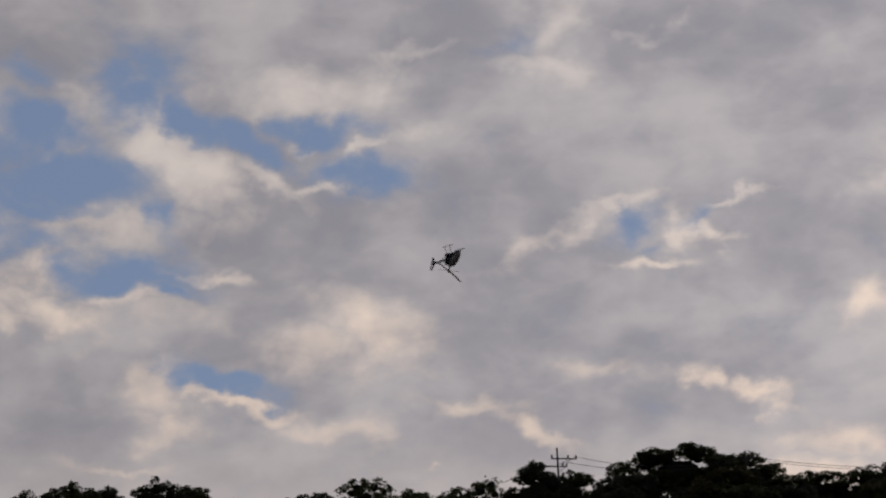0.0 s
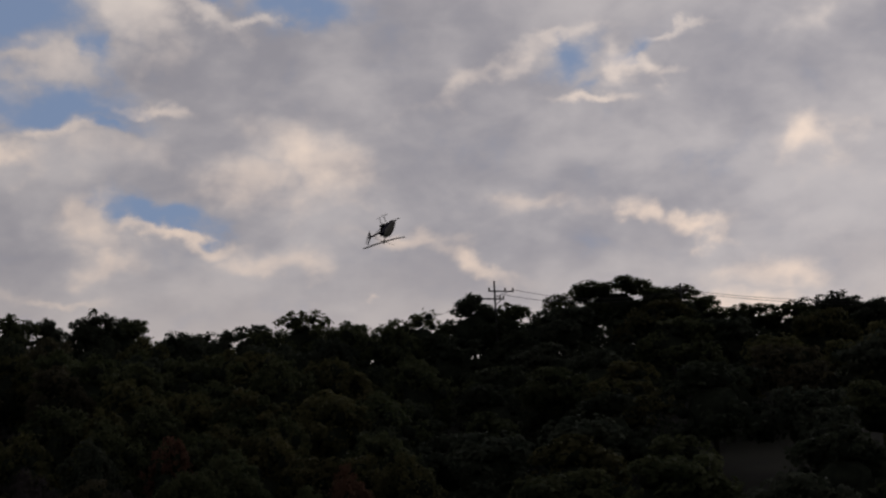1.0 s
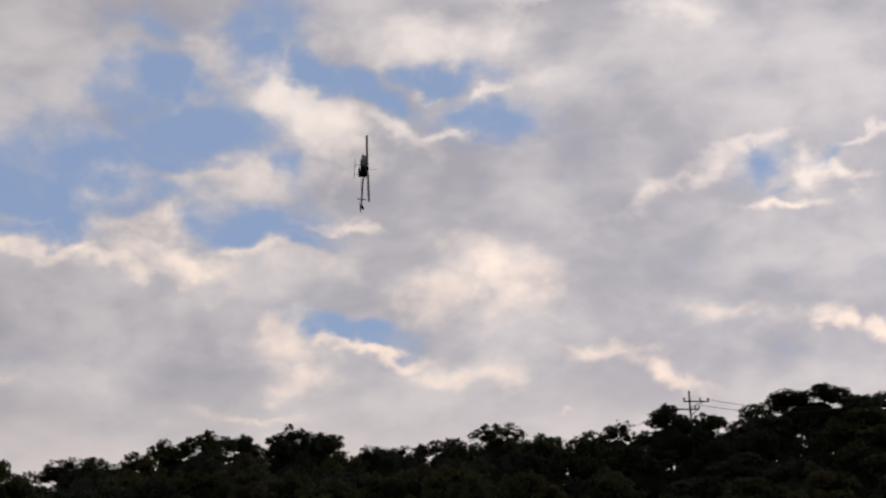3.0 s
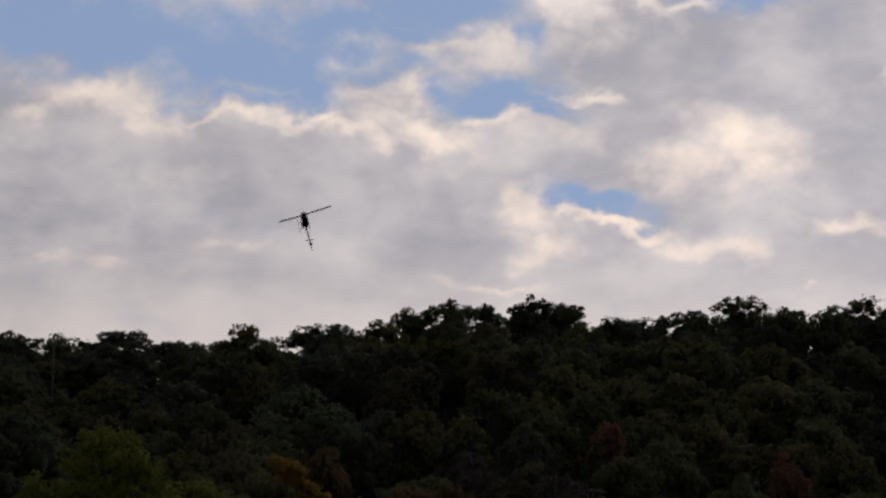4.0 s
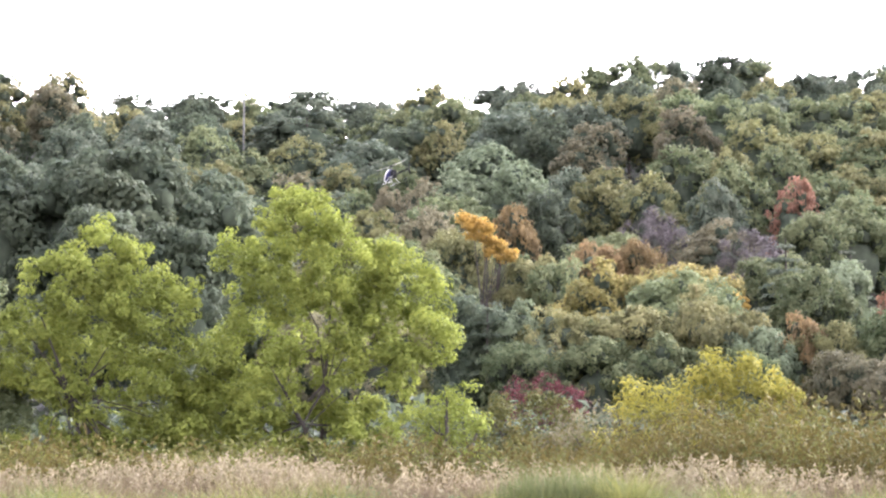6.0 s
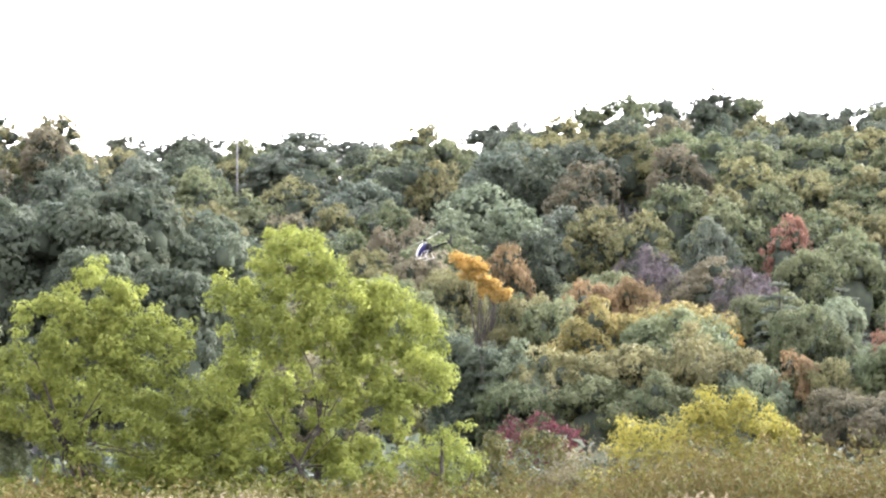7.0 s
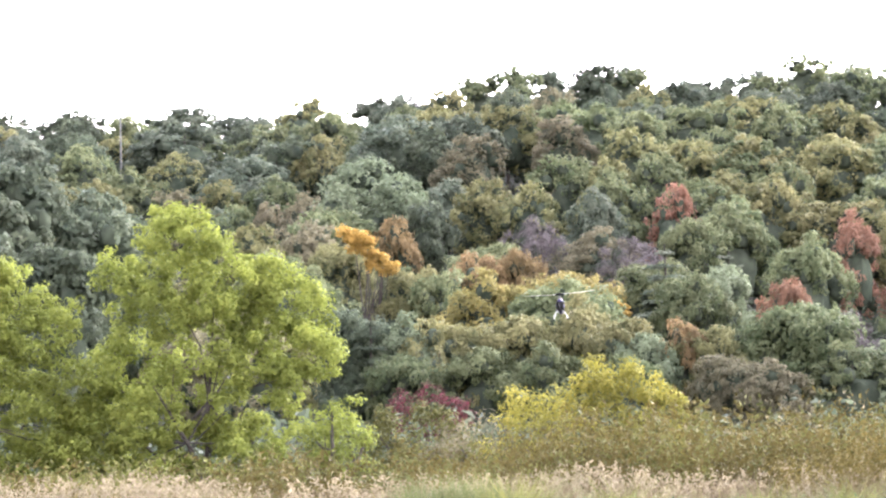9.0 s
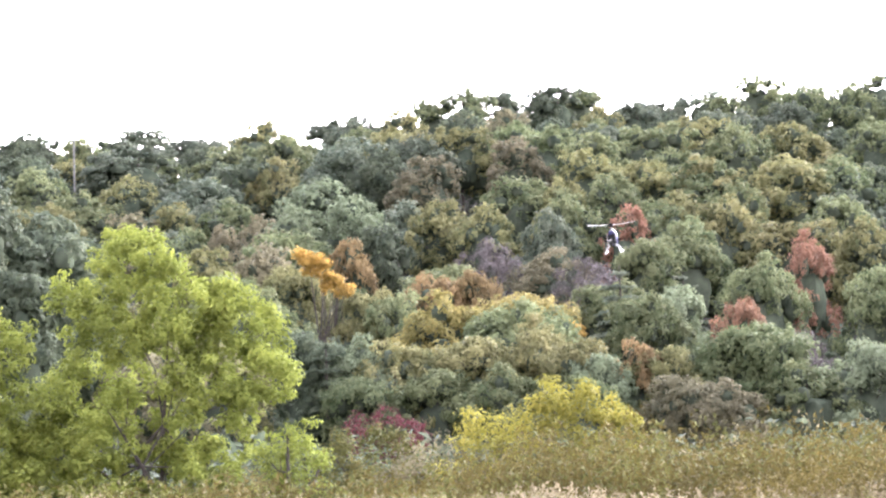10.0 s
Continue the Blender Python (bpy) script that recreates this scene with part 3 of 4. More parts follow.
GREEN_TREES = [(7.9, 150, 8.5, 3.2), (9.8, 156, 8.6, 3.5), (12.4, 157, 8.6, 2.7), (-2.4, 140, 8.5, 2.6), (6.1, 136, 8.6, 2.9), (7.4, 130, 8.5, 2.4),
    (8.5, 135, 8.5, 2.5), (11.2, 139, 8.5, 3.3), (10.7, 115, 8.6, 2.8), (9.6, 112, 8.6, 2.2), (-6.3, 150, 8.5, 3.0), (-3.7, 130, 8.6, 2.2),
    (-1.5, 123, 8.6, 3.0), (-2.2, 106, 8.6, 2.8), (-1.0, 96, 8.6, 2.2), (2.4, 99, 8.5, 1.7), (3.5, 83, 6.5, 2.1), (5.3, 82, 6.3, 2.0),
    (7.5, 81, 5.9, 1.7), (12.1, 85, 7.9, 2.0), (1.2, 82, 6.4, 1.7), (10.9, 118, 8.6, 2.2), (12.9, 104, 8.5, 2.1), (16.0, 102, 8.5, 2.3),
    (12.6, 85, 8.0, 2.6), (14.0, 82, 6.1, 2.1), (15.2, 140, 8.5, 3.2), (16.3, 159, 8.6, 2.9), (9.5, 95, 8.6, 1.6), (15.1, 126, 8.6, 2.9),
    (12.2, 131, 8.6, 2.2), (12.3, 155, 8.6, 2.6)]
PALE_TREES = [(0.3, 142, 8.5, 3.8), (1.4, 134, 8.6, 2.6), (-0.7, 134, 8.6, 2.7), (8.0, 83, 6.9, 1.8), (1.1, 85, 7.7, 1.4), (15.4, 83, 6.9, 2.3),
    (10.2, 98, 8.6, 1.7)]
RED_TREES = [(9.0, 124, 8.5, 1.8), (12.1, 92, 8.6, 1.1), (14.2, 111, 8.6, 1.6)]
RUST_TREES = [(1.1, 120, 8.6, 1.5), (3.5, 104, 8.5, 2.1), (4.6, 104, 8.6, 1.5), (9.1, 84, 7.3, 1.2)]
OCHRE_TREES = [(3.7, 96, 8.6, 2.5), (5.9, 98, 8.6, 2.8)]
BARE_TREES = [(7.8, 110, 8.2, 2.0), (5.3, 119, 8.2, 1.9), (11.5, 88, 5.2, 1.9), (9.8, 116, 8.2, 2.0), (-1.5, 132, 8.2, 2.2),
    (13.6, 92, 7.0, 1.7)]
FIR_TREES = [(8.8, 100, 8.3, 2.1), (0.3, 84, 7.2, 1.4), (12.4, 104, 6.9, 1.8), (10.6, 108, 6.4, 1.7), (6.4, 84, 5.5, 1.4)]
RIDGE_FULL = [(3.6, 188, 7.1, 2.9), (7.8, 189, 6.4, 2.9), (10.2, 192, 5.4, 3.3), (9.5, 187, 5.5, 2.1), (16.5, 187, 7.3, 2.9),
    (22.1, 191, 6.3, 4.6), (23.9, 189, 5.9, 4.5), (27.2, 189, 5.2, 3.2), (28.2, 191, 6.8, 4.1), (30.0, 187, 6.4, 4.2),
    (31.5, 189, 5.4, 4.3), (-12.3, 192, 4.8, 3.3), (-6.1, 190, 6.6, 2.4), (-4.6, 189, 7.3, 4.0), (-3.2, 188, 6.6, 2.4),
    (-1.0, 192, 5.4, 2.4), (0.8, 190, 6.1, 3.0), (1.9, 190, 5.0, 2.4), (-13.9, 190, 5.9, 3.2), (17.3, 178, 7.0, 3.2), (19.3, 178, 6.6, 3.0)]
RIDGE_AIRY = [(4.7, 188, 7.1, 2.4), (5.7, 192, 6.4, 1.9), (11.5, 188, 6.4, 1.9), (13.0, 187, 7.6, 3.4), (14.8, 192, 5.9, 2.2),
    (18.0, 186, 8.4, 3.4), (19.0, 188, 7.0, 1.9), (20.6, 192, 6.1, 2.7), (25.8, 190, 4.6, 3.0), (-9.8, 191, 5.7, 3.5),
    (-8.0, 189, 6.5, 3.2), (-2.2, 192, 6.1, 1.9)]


def build_forest():
    rng = np.random.default_rng(11)
    def oak(leaves, size, heart=0.42, clumps=(46, 62), clump=0.30, shape=(1, 1, 1.15), mid=0.53, height=10, radius=4.0, mat="green"):
        return make_tree("oak_tree", rng, height, radius, leaves, size, LEAF[mat], clumps=int(rng.integers(*clumps)), clump=clump, shape=shape, crown_mid=mid, heart=heart)

    near_oaks = [oak(8500, 0.27) for i in range(4)]
    far_oaks = [oak(4000, 0.38) for i in range(5)]
    tall = [oak(12000, 0.32, clumps=(70, 80), clump=0.27, shape=(1, 1, 1.5), mid=0.52, height=15, radius=4.6, mat="dark") for i in range(2)]
    light = [oak(2000, 0.50, clumps=(38, 42)) for i in range(2)]
    dense = [oak(5000, 0.32, clumps=(44, 50), clump=0.27, shape=(1, 1, 1.25), mid=0.53, mat="dark") for i in range(3)]
    airy = [oak(3800, 0.32, heart=0.35, clumps=(44, 50), clump=0.25, shape=(1.1, 1, 1.2), mid=0.56, radius=3.6, mat="dark") for i in range(3)]
    words = {"dark": "dark green oak tree on the wooded hillside", "blue": "blue-green broadleaf tree on the wooded hillside",
             "green": "green broadleaf tree on the wooded hillside", "olive": "olive-green autumn tree on the wooded hillside",
             "ochre": "ochre-yellow autumn tree on the wooded hillside", "orange": "bright orange autumn tree on the wooded hillside",
             "red": "faded red autumn tree on the wooded hillside", "brown": "rust-brown autumn tree on the wooded hillside",
             "rust": "russet autumn tree on the wooded hillside", "pale": "pale silvery-green broadleaf tree on the wooded hillside"}
    taken = []
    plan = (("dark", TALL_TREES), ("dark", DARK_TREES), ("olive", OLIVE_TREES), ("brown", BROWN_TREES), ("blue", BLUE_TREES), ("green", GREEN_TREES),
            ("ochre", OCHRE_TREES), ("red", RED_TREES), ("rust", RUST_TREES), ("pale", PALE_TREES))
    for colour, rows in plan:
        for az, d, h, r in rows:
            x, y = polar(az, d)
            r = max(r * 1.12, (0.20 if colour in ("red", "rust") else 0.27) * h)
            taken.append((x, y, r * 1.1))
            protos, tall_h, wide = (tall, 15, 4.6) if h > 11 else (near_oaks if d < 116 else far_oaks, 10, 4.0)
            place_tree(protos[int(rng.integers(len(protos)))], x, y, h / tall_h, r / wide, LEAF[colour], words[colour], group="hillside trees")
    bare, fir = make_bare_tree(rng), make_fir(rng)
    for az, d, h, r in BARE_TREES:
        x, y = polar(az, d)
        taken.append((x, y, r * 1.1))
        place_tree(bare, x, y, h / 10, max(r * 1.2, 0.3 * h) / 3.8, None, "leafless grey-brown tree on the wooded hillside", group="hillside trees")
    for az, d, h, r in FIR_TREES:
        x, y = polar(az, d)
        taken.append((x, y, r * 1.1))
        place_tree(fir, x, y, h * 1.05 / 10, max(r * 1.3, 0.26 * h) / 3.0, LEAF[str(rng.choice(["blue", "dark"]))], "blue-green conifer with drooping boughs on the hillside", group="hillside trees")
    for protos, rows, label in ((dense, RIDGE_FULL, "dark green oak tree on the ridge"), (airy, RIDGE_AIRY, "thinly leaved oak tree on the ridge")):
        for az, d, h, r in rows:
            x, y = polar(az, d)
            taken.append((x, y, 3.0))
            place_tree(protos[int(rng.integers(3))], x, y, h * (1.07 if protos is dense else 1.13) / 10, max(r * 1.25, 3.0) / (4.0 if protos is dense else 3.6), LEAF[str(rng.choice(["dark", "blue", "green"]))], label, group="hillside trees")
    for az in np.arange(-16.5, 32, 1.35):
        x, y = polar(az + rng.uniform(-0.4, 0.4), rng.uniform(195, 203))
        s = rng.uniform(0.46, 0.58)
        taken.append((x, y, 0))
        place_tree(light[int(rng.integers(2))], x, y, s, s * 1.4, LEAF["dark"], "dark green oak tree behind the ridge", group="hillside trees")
    count = len(taken)
    tries = 0
    while count < 335 and tries < 9000:
        tries += 1
        d = math.sqrt(rng.uniform(86 ** 2, 184 ** 2))
        az = rng.uniform(-16.5, 31)
        x, y = polar(az, d)
        gap = 4.6 if az < 16.5 else 6.0
        if any((x - a) ** 2 + (y - b) ** 2 < max(gap, g) ** 2 for a, b, g in taken):
            continue
        taken.append((x, y, 0))
        count += 1
        colour = str(rng.choice(["dark", "blue", "green", "olive", "brown", "ochre"], p=[0.16, 0.20, 0.32, 0.24, 0.06, 0.02]))
        s = rng.uniform(0.75, 1.0)
        protos = light if az > 16.5 else near_oaks if d < 116 else far_oaks
        place_tree(protos[int(rng.integers(len(protos)))], x, y, s * rng.uniform(0.8, 0.95), s * (0.88 if az < 16.5 else 1.15), LEAF[colour], words[colour], group="hillside trees")
    for ob in near_oaks + far_oaks + tall + light + dense + airy + [bare, fir]:
        for c in ob.children_recursive:
            bpy.data.objects.remove(c)
        bpy.data.objects.remove(ob)
    # undergrowth at the foot of the woods and between the trunks
    near, n, per = 1900, 3000, 46
    d = np.sqrt(rng.uniform(62 ** 2, 184 ** 2, n))
    az = np.radians(rng.uniform(-17, 24, n))
    d[:420] = rng.uniform(61, 94, 420)
    d[near:] = rng.uniform(176, 202, n - near)
    az[near:] = np.radians(rng.uniform(-17, 32, n - near))
    x, y = d * np.sin(az), d * np.cos(az)
    r = rng.uniform(1.0, 2.2, n)
    r[near:] = rng.uniform(1.7, 2.7, n - near)
    k = np.repeat(np.arange(n), per)
    q = unit(rng.normal(size=(n * per, 3)))
    q[:, 2] = np.abs(q[:, 2])
    pos = np.stack([x[k], y[k], terrain(x, y)[k]], 1) + q * r[k][:, None] * np.where(k < near, 1.6, 1.9)[:, None] ** np.array([0, 0, 1.0]) * (0.7 + 0.35 * rng.random((n * per, 1)))
    v, f = leaf_quads(rng, pos, unit(q + rng.normal(size=(n * per, 3)) * 0.5), np.where(k < near, 0.42, 0.56))
    tagged(new("undergrowth", mesh_from("undergrowth", v, f, LEAF["dark"])), "dark green undergrowth at the foot of the woods", "undergrowth", kind="stuff")


build_forest()


def build_willow(name, x, y, lobes, leaves, size, mat, label, stems=4, category="tree", seed=1, skirt=True):
    """A near tree: several thin stems and feathery lobes of small leaves. lobes: dx, dy, z, radius."""
    rng = np.random.default_rng(seed)
    root = new(name)
    xs = [lobe[0] for lobe in lobes]
    # low branches down to the weeds
    low = [(x, rng.uniform(-0.5, 0.5), rng.uniform(0.8, 1.5), rng.uniform(0.6, 1.0)) for x in np.arange(min(xs), max(xs) + 0.3, 0.6)] if skirt else []
    L = np.array(list(lobes) + low, float)
    c, r = [], []
    for lx, ly, lz, lr in L:
        n = max(6, int(24 * lr))
        d = unit(rng.normal(size=(n, 3))) * (rng.random((n, 1)) ** 0.3)
        c.append(np.array([lx, ly, lz]) + d * lr * np.array([1.05, 1, 1.0]))
        r.append(np.full(n, min(0.33, 0.5 * lr + 0.05)) * rng.uniform(0.5, 1.25, n))
    c, r = np.concatenate(c), np.concatenate(r)
    k = rng.choice(len(c), leaves, p=r ** 2 / (r ** 2).sum())
    d = unit(rng.normal(size=(leaves, 3)))
    pos = c[k] + d * (r[k] * rng.random(leaves) ** 0.5)[:, None] * np.array([1.15, 1, 0.9])
    pos[:, 2] = np.maximum(pos[:, 2], 0.1)
    v, f = leaf_quads(rng, pos, unit(d + rng.normal(size=(leaves, 3)) * 0.4 + np.array([0, -0.1, 0.45])), size, 0.5)
    crown = new("crown", mesh_from("crown", v, f, mat))
    crown.parent = root
    pieces = []
    for s in range(stems):
        t = c[rng.integers(len(c))]
        foot = np.array([rng.normal() * 0.25, rng.normal() * 0.25, -0.2])
        mid = foot + (t - foot) * 0.5 + np.array([0, 0, 0.5])
        pieces.append(tube([foot, mid, t], [0.09, 0.06, 0.015], 6))
        for _ in range(7):
            e = c[np.argsort(np.linalg.norm(c - mid, axis=1))[rng.integers(len(c) // 2)]]
            pieces.append(tube([mid, (mid + e) / 2 + rng.normal(size=3) * 0.12, e], [0.035, 0.022, 0.008], 5))
    v, f = join(pieces)
    trunk = new("trunk", mesh_from("trunk", v, f, BARK))
    trunk.parent = root
    root.matrix_basis = pose(x, y, float(terrain(np.array(x), np.array(y))))
    return tagged(root, label, category)


X, Y = polar(-4.28, 57)
build_willow("willow_tree", X, Y, [(-1.1, 0.7, 8.3, 0.97), (-0.5, -0.7, 7.9, 0.97), (-2.3, 0.7, 7.2, 1.13), (-1.1, -0.2, 6.8, 1.45), (0.3, -0.7, 6.8, 1.29), (1.9, -0.1, 6.9, 0.73), (1.3, 0.4, 6.6, 0.97), (2.6, 0.5, 6.0, 0.89), (2.9, -0.3, 4.8, 0.81), (1.6, -0.2, 5.1, 1.29), (0.0, 0.2, 5.1, 1.45), (-1.9, 1.1, 5.3, 1.45), (-2.4, 1.1, 3.9, 1.45), (-0.8, -0.9, 3.5, 1.45), (0.8, -0.4, 3.5, 1.29), (2.1, -0.4, 4.0, 0.81), (0.3, -0.2, 2.2, 1.29), (-1.5, -0.6, 2.2, 1.29), (-2.6, -0.0, 2.4, 1.13), (1.6, 0.6, 2.4, 0.81), (-3.2, 0.5, 2.2, 1.2), (-3.4, 0.3, 3.5, 0.9)],
             64000, 0.145, LEAF["willow"], "yellow-green bushy tree at the meadow's edge", category="tree", seed=3)
X, Y = polar(-10.44, 57.5)
build_willow("willow_tree", X, Y, [(-0.5, 0.2, 7.9, 0.41), (-0.2, -0.6, 6.8, 0.98), (-1.3, -0.4, 6.3, 1.14), (0.7, 0.1, 6.3, 1.14), (1.6, -0.8, 5.5, 1.14), (-0.7, 0.5, 5.0, 1.46), (1.0, -1.1, 4.5, 1.46), (-2.0, -0.6, 4.5, 1.30), (2.3, 0.3, 4.0, 0.98), (0.2, 0.8, 3.2, 1.46), (-1.3, -0.2, 3.1, 1.30), (1.8, 0.9, 2.7, 1.14), (-2.9, 0.6, 3.9, 0.98), (2.4, -0.4, 2.3, 0.98)],
             52000, 0.145, LEAF["willow"], "yellow-green bushy tree at the meadow's edge", category="tree", seed=4)
X, Y = polar(-14.49, 59)
build_willow("willow_tree", X, Y, [(-0.5, 0.7, 6.8, 1.00), (0.0, -0.2, 5.9, 1.17), (0.8, 0.5, 4.9, 1.00), (-0.7, -0.6, 4.6, 1.50), (0.3, -0.0, 3.6, 1.50), (1.0, -0.4, 2.6, 1.17), (-0.8, 0.1, 2.6, 1.50)],
             24000, 0.145, LEAF["green"], "green bushy tree at the meadow's edge", category="tree", seed=5)
X, Y = polar(7.23, 54)
build_willow("shrub", X, Y, [(-0.6, 0.0, 3.7, 0.53), (0.3, 0.5, 3.5, 0.69), (1.2, -0.0, 3.2, 0.61), (1.8, -0.2, 2.9, 0.34), (-0.8, 0.2, 2.9, 0.61), (0.0, 0.1, 2.7, 0.92), (1.2, -0.1, 2.4, 0.76), (-0.5, 0.0, 1.9, 0.76), (0.9, -0.4, 1.8, 0.76)],
             16000, 0.12, LEAF["yellow"], "bright yellow autumn shrub in the tall weeds", category="shrub", seed=6)
X, Y = polar(4.96, 54.5)
build_willow("shrub", X, Y, [(-0.3, -0.0, 3.3, 0.46), (0.3, -0.1, 3.1, 0.49), (-0.8, 0.1, 2.9, 0.43), (0.0, 0.5, 2.4, 0.69), (0.6, 0.2, 2.4, 0.54)],
             5000, 0.11, LEAF["yellow"], "yellow-green shrub in the tall weeds", category="shrub", seed=7)
X, Y = polar(-0.79, 55)
build_willow("shrub", X, Y, [(-0.1, -0.1, 2.9, 0.44), (0.5, -0.2, 3.1, 0.31), (-0.5, 0.0, 2.5, 0.54), (0.2, 0.6, 2.4, 0.70)],
             5000, 0.12, LEAF["willow"], "yellow-green shrub in the tall weeds", category="shrub", seed=8)
X, Y = polar(1.56, 58)
build_willow("shrub", X, Y, [(-0.8, 0.5, 2.6, 0.57), (0.0, -0.3, 2.7, 0.52), (0.8, -0.2, 2.6, 0.49), (-1.3, 0.4, 2.3, 0.49), (-0.2, 0.1, 1.9, 0.66), (1.0, -0.3, 2.1, 0.57), (1.7, 0.3, 2.3, 0.46)],
             9000, 0.12, WEED_GREEN, "low green thicket behind the weeds", category="shrub", seed=9)
X, Y = polar(4.0, 56)
build_willow("shrub", X, Y, [(-1.3, 0, 2.2, 0.6), (-0.4, 0.2, 2.3, 0.7), (0.5, -0.2, 2.1, 0.7), (1.5, 0, 2.2, 0.7), (0, 0, 1.3, 1.2), (-1.5, 0.2, 1.2, 1.0), (1.8, 0.3, 1.3, 1.0)],
             6500, 0.11, LEAF["brown"], "brownish half-bare thicket among the weeds", category="shrub", seed=31)
X, Y = polar(1.96, 75)
build_willow("shrub", X, Y, [(-1.3, 0, 3.7, 0.35), (-0.8, 0, 3.95, 0.42), (-0.1, 0, 4.05, 0.45), (0.6, 0, 3.95, 0.42), (1.2, 0, 3.7, 0.35), (-0.9, 0, 3.0, 0.7), (0, 0, 3.0, 0.8), (0.9, 0, 3.0, 0.7), (0, 0, 1.6, 1.0)],
             6000, 0.12, LEAF["crimson"], "dark crimson shrub at the foot of the woods", category="shrub", seed=10)


X, Y = polar(0.34, 100)
build_willow("autumn_tree", X, Y, [(-1.1, 0, 9.9, 0.42), (-0.6, 0.2, 9.5, 0.5), (-0.1, -0.1, 9.1, 0.48), (0.4, 0.1, 8.6, 0.5), (0.9, 0, 8.1, 0.42), (0.2, 0, 8.2, 0.36)],
             4200, 0.17, LEAF["orange"], "slender bright orange autumn tree on the wooded hillside", stems=3, seed=41, skirt=False)
X, Y = polar(7.4, 95)
build_willow("autumn_tree", X, Y, [(0.0, 0, 6.6, 0.40), (-0.4, 0, 6.4, 0.32), (0.3, 0, 6.4, 0.30)],
             1200, 0.16, LEAF["orange"], "small bright orange autumn tree in the woods", stems=2, seed=42, skirt=False)


# ---------------------------------------------------------------- power line on the ridge
CONCRETE = plain("weathered_concrete", (0.085, 0.085, 0.083), 0.9, vary=0.2, scale=4, gloss=0.1)
DARK_STEEL = plain("dark_galvanised_steel", (0.10, 0.10, 0.11), 0.6, 0.5, vary=0.2)
PORCELAIN = plain("brown_porcelain", (0.12, 0.09, 0.08), 0.3, vary=0.1)


def build_pole(azimuth, d, top, arms, label):
    x, y = polar(azimuth, d)
    z = float(terrain(np.array(x), np.array(y)))
    pole = tagged(new("utility_pole"), label, "utility pole", "poles on the ridge")
    pole.matrix_basis = pose(x, y, z)
    bm = bmesh.new()
    bm_tube(bm, [(0, 0, -0.3), (0, 0, top - z)], [0.15, 0.085] if arms else [0.10, 0.06], 10)
    part("shaft", bm, CONCRETE if not arms else DARK_STEEL, pole)
    for drop, left, right in arms:
        h = top - z - drop
        bm = bmesh.new()
        box(bm, -left, right, -0.05, 0.05, h - 0.06, h + 0.06)
        arm = part("crossarm", bm, DARK_STEEL, pole)
        bm = bmesh.new()
        bm_tube(bm, [(0.1, 0, h - 0.55), (right * 0.7, 0, h - 0.06)], [0.03, 0.03], 6)
        part("brace", bm, DARK_STEEL, arm)
        for px in (-left * 0.9, right * 0.55, right * 0.95):
            bm = bmesh.new()
            bm_tube(bm, [(px, 0, h + 0.05), (px, 0, h + 0.14), (px, 0, h + 0.2), (px, 0, h + 0.32)], [0.05, 0.10, 0.07, 0.11], 8)
            part("insulator", bm, PORCELAIN, arm)
    return pole


def build_wire(a, b, sag):
    a, b = Vector(a), Vector(b)
    pts = [tuple(a.lerp(b, t) - Vector((0, 0, sag * 4 * t * (1 - t)))) for t in np.linspace(0, 1, 25)]
    v, f = tube(pts, [0.022] * 25, 5)
    tagged(new("power_line", mesh_from("power_line", v, f, DARK_STEEL)), "thin dark overhead power line along the ridge", "power line", "power lines")


build_pole(-6.74, 165, 30.6, (), "plain grey concrete utility pole among the ridge trees")
build_pole(18.65, 184, 40.0, ((1.0, 0.6, 1.9), (1.75, 1.6, 0.9)), "utility pole with crossarms and insulators on the ridge")
build_pole(24.05, 184, 38.6, ((0.7, 0.7, 0.7),), "utility pole with crossarms behind the ridge trees")


def aloft(azimuth, d, z):
    return (*polar(azimuth, d), z)


build_wire(aloft(18.65 + 0.5, 184, 39.1), aloft(24.05, 184, 38.0), 0.9)
build_wire(aloft(18.65 + 0.28, 184, 38.6), aloft(24.05, 184, 37.8), 0.9)
build_wire(aloft(24.05, 184, 38.0), aloft(36, 190, 36.0), 1.4)
build_wire(aloft(24.05, 184, 37.8), aloft(36, 190, 35.6), 1.4)
build_wire(aloft(18.65 - 0.2, 184, 38.4), aloft(6, 196, 33.0), 1.6)


# ---------------------------------------------------------------- meadow
def blades(rng, x, y, height, width, lean):
    """Bent two-piece grass blades, one at each place."""
    n = len(x)
    a = rng.uniform(0, 2 * math.pi, n)
    out = np.stack([np.cos(a), np.sin(a), np.zeros(n)], 1)
    side = np.stack([-np.sin(a), np.cos(a), np.zeros(n)], 1) * (width * rng.uniform(0.6, 1.3, n))[:, None]
    base = np.stack([x, y, np.full(n, -0.02)], 1)
    h = (height * rng.uniform(0.65, 1.15, n))[:, None]
    up = np.array([[0, 0, 1.0]])
    bend = (lean * rng.uniform(0.3, 1.0, n))[:, None] * out
    mid = base + up * h * 0.6 + bend * h * 0.25
    tip = base + up * h + bend * h
    v = np.stack([base - side, base + side, mid + side * 0.8, mid - side * 0.8, tip + side * 0.1, tip - side * 0.1], 1).reshape(-1, 3)
    i = np.arange(n)[:, None] * 6
    f = np.concatenate([i + [0, 1, 2, 3], i + [3, 2, 4, 5]])
    return v, f


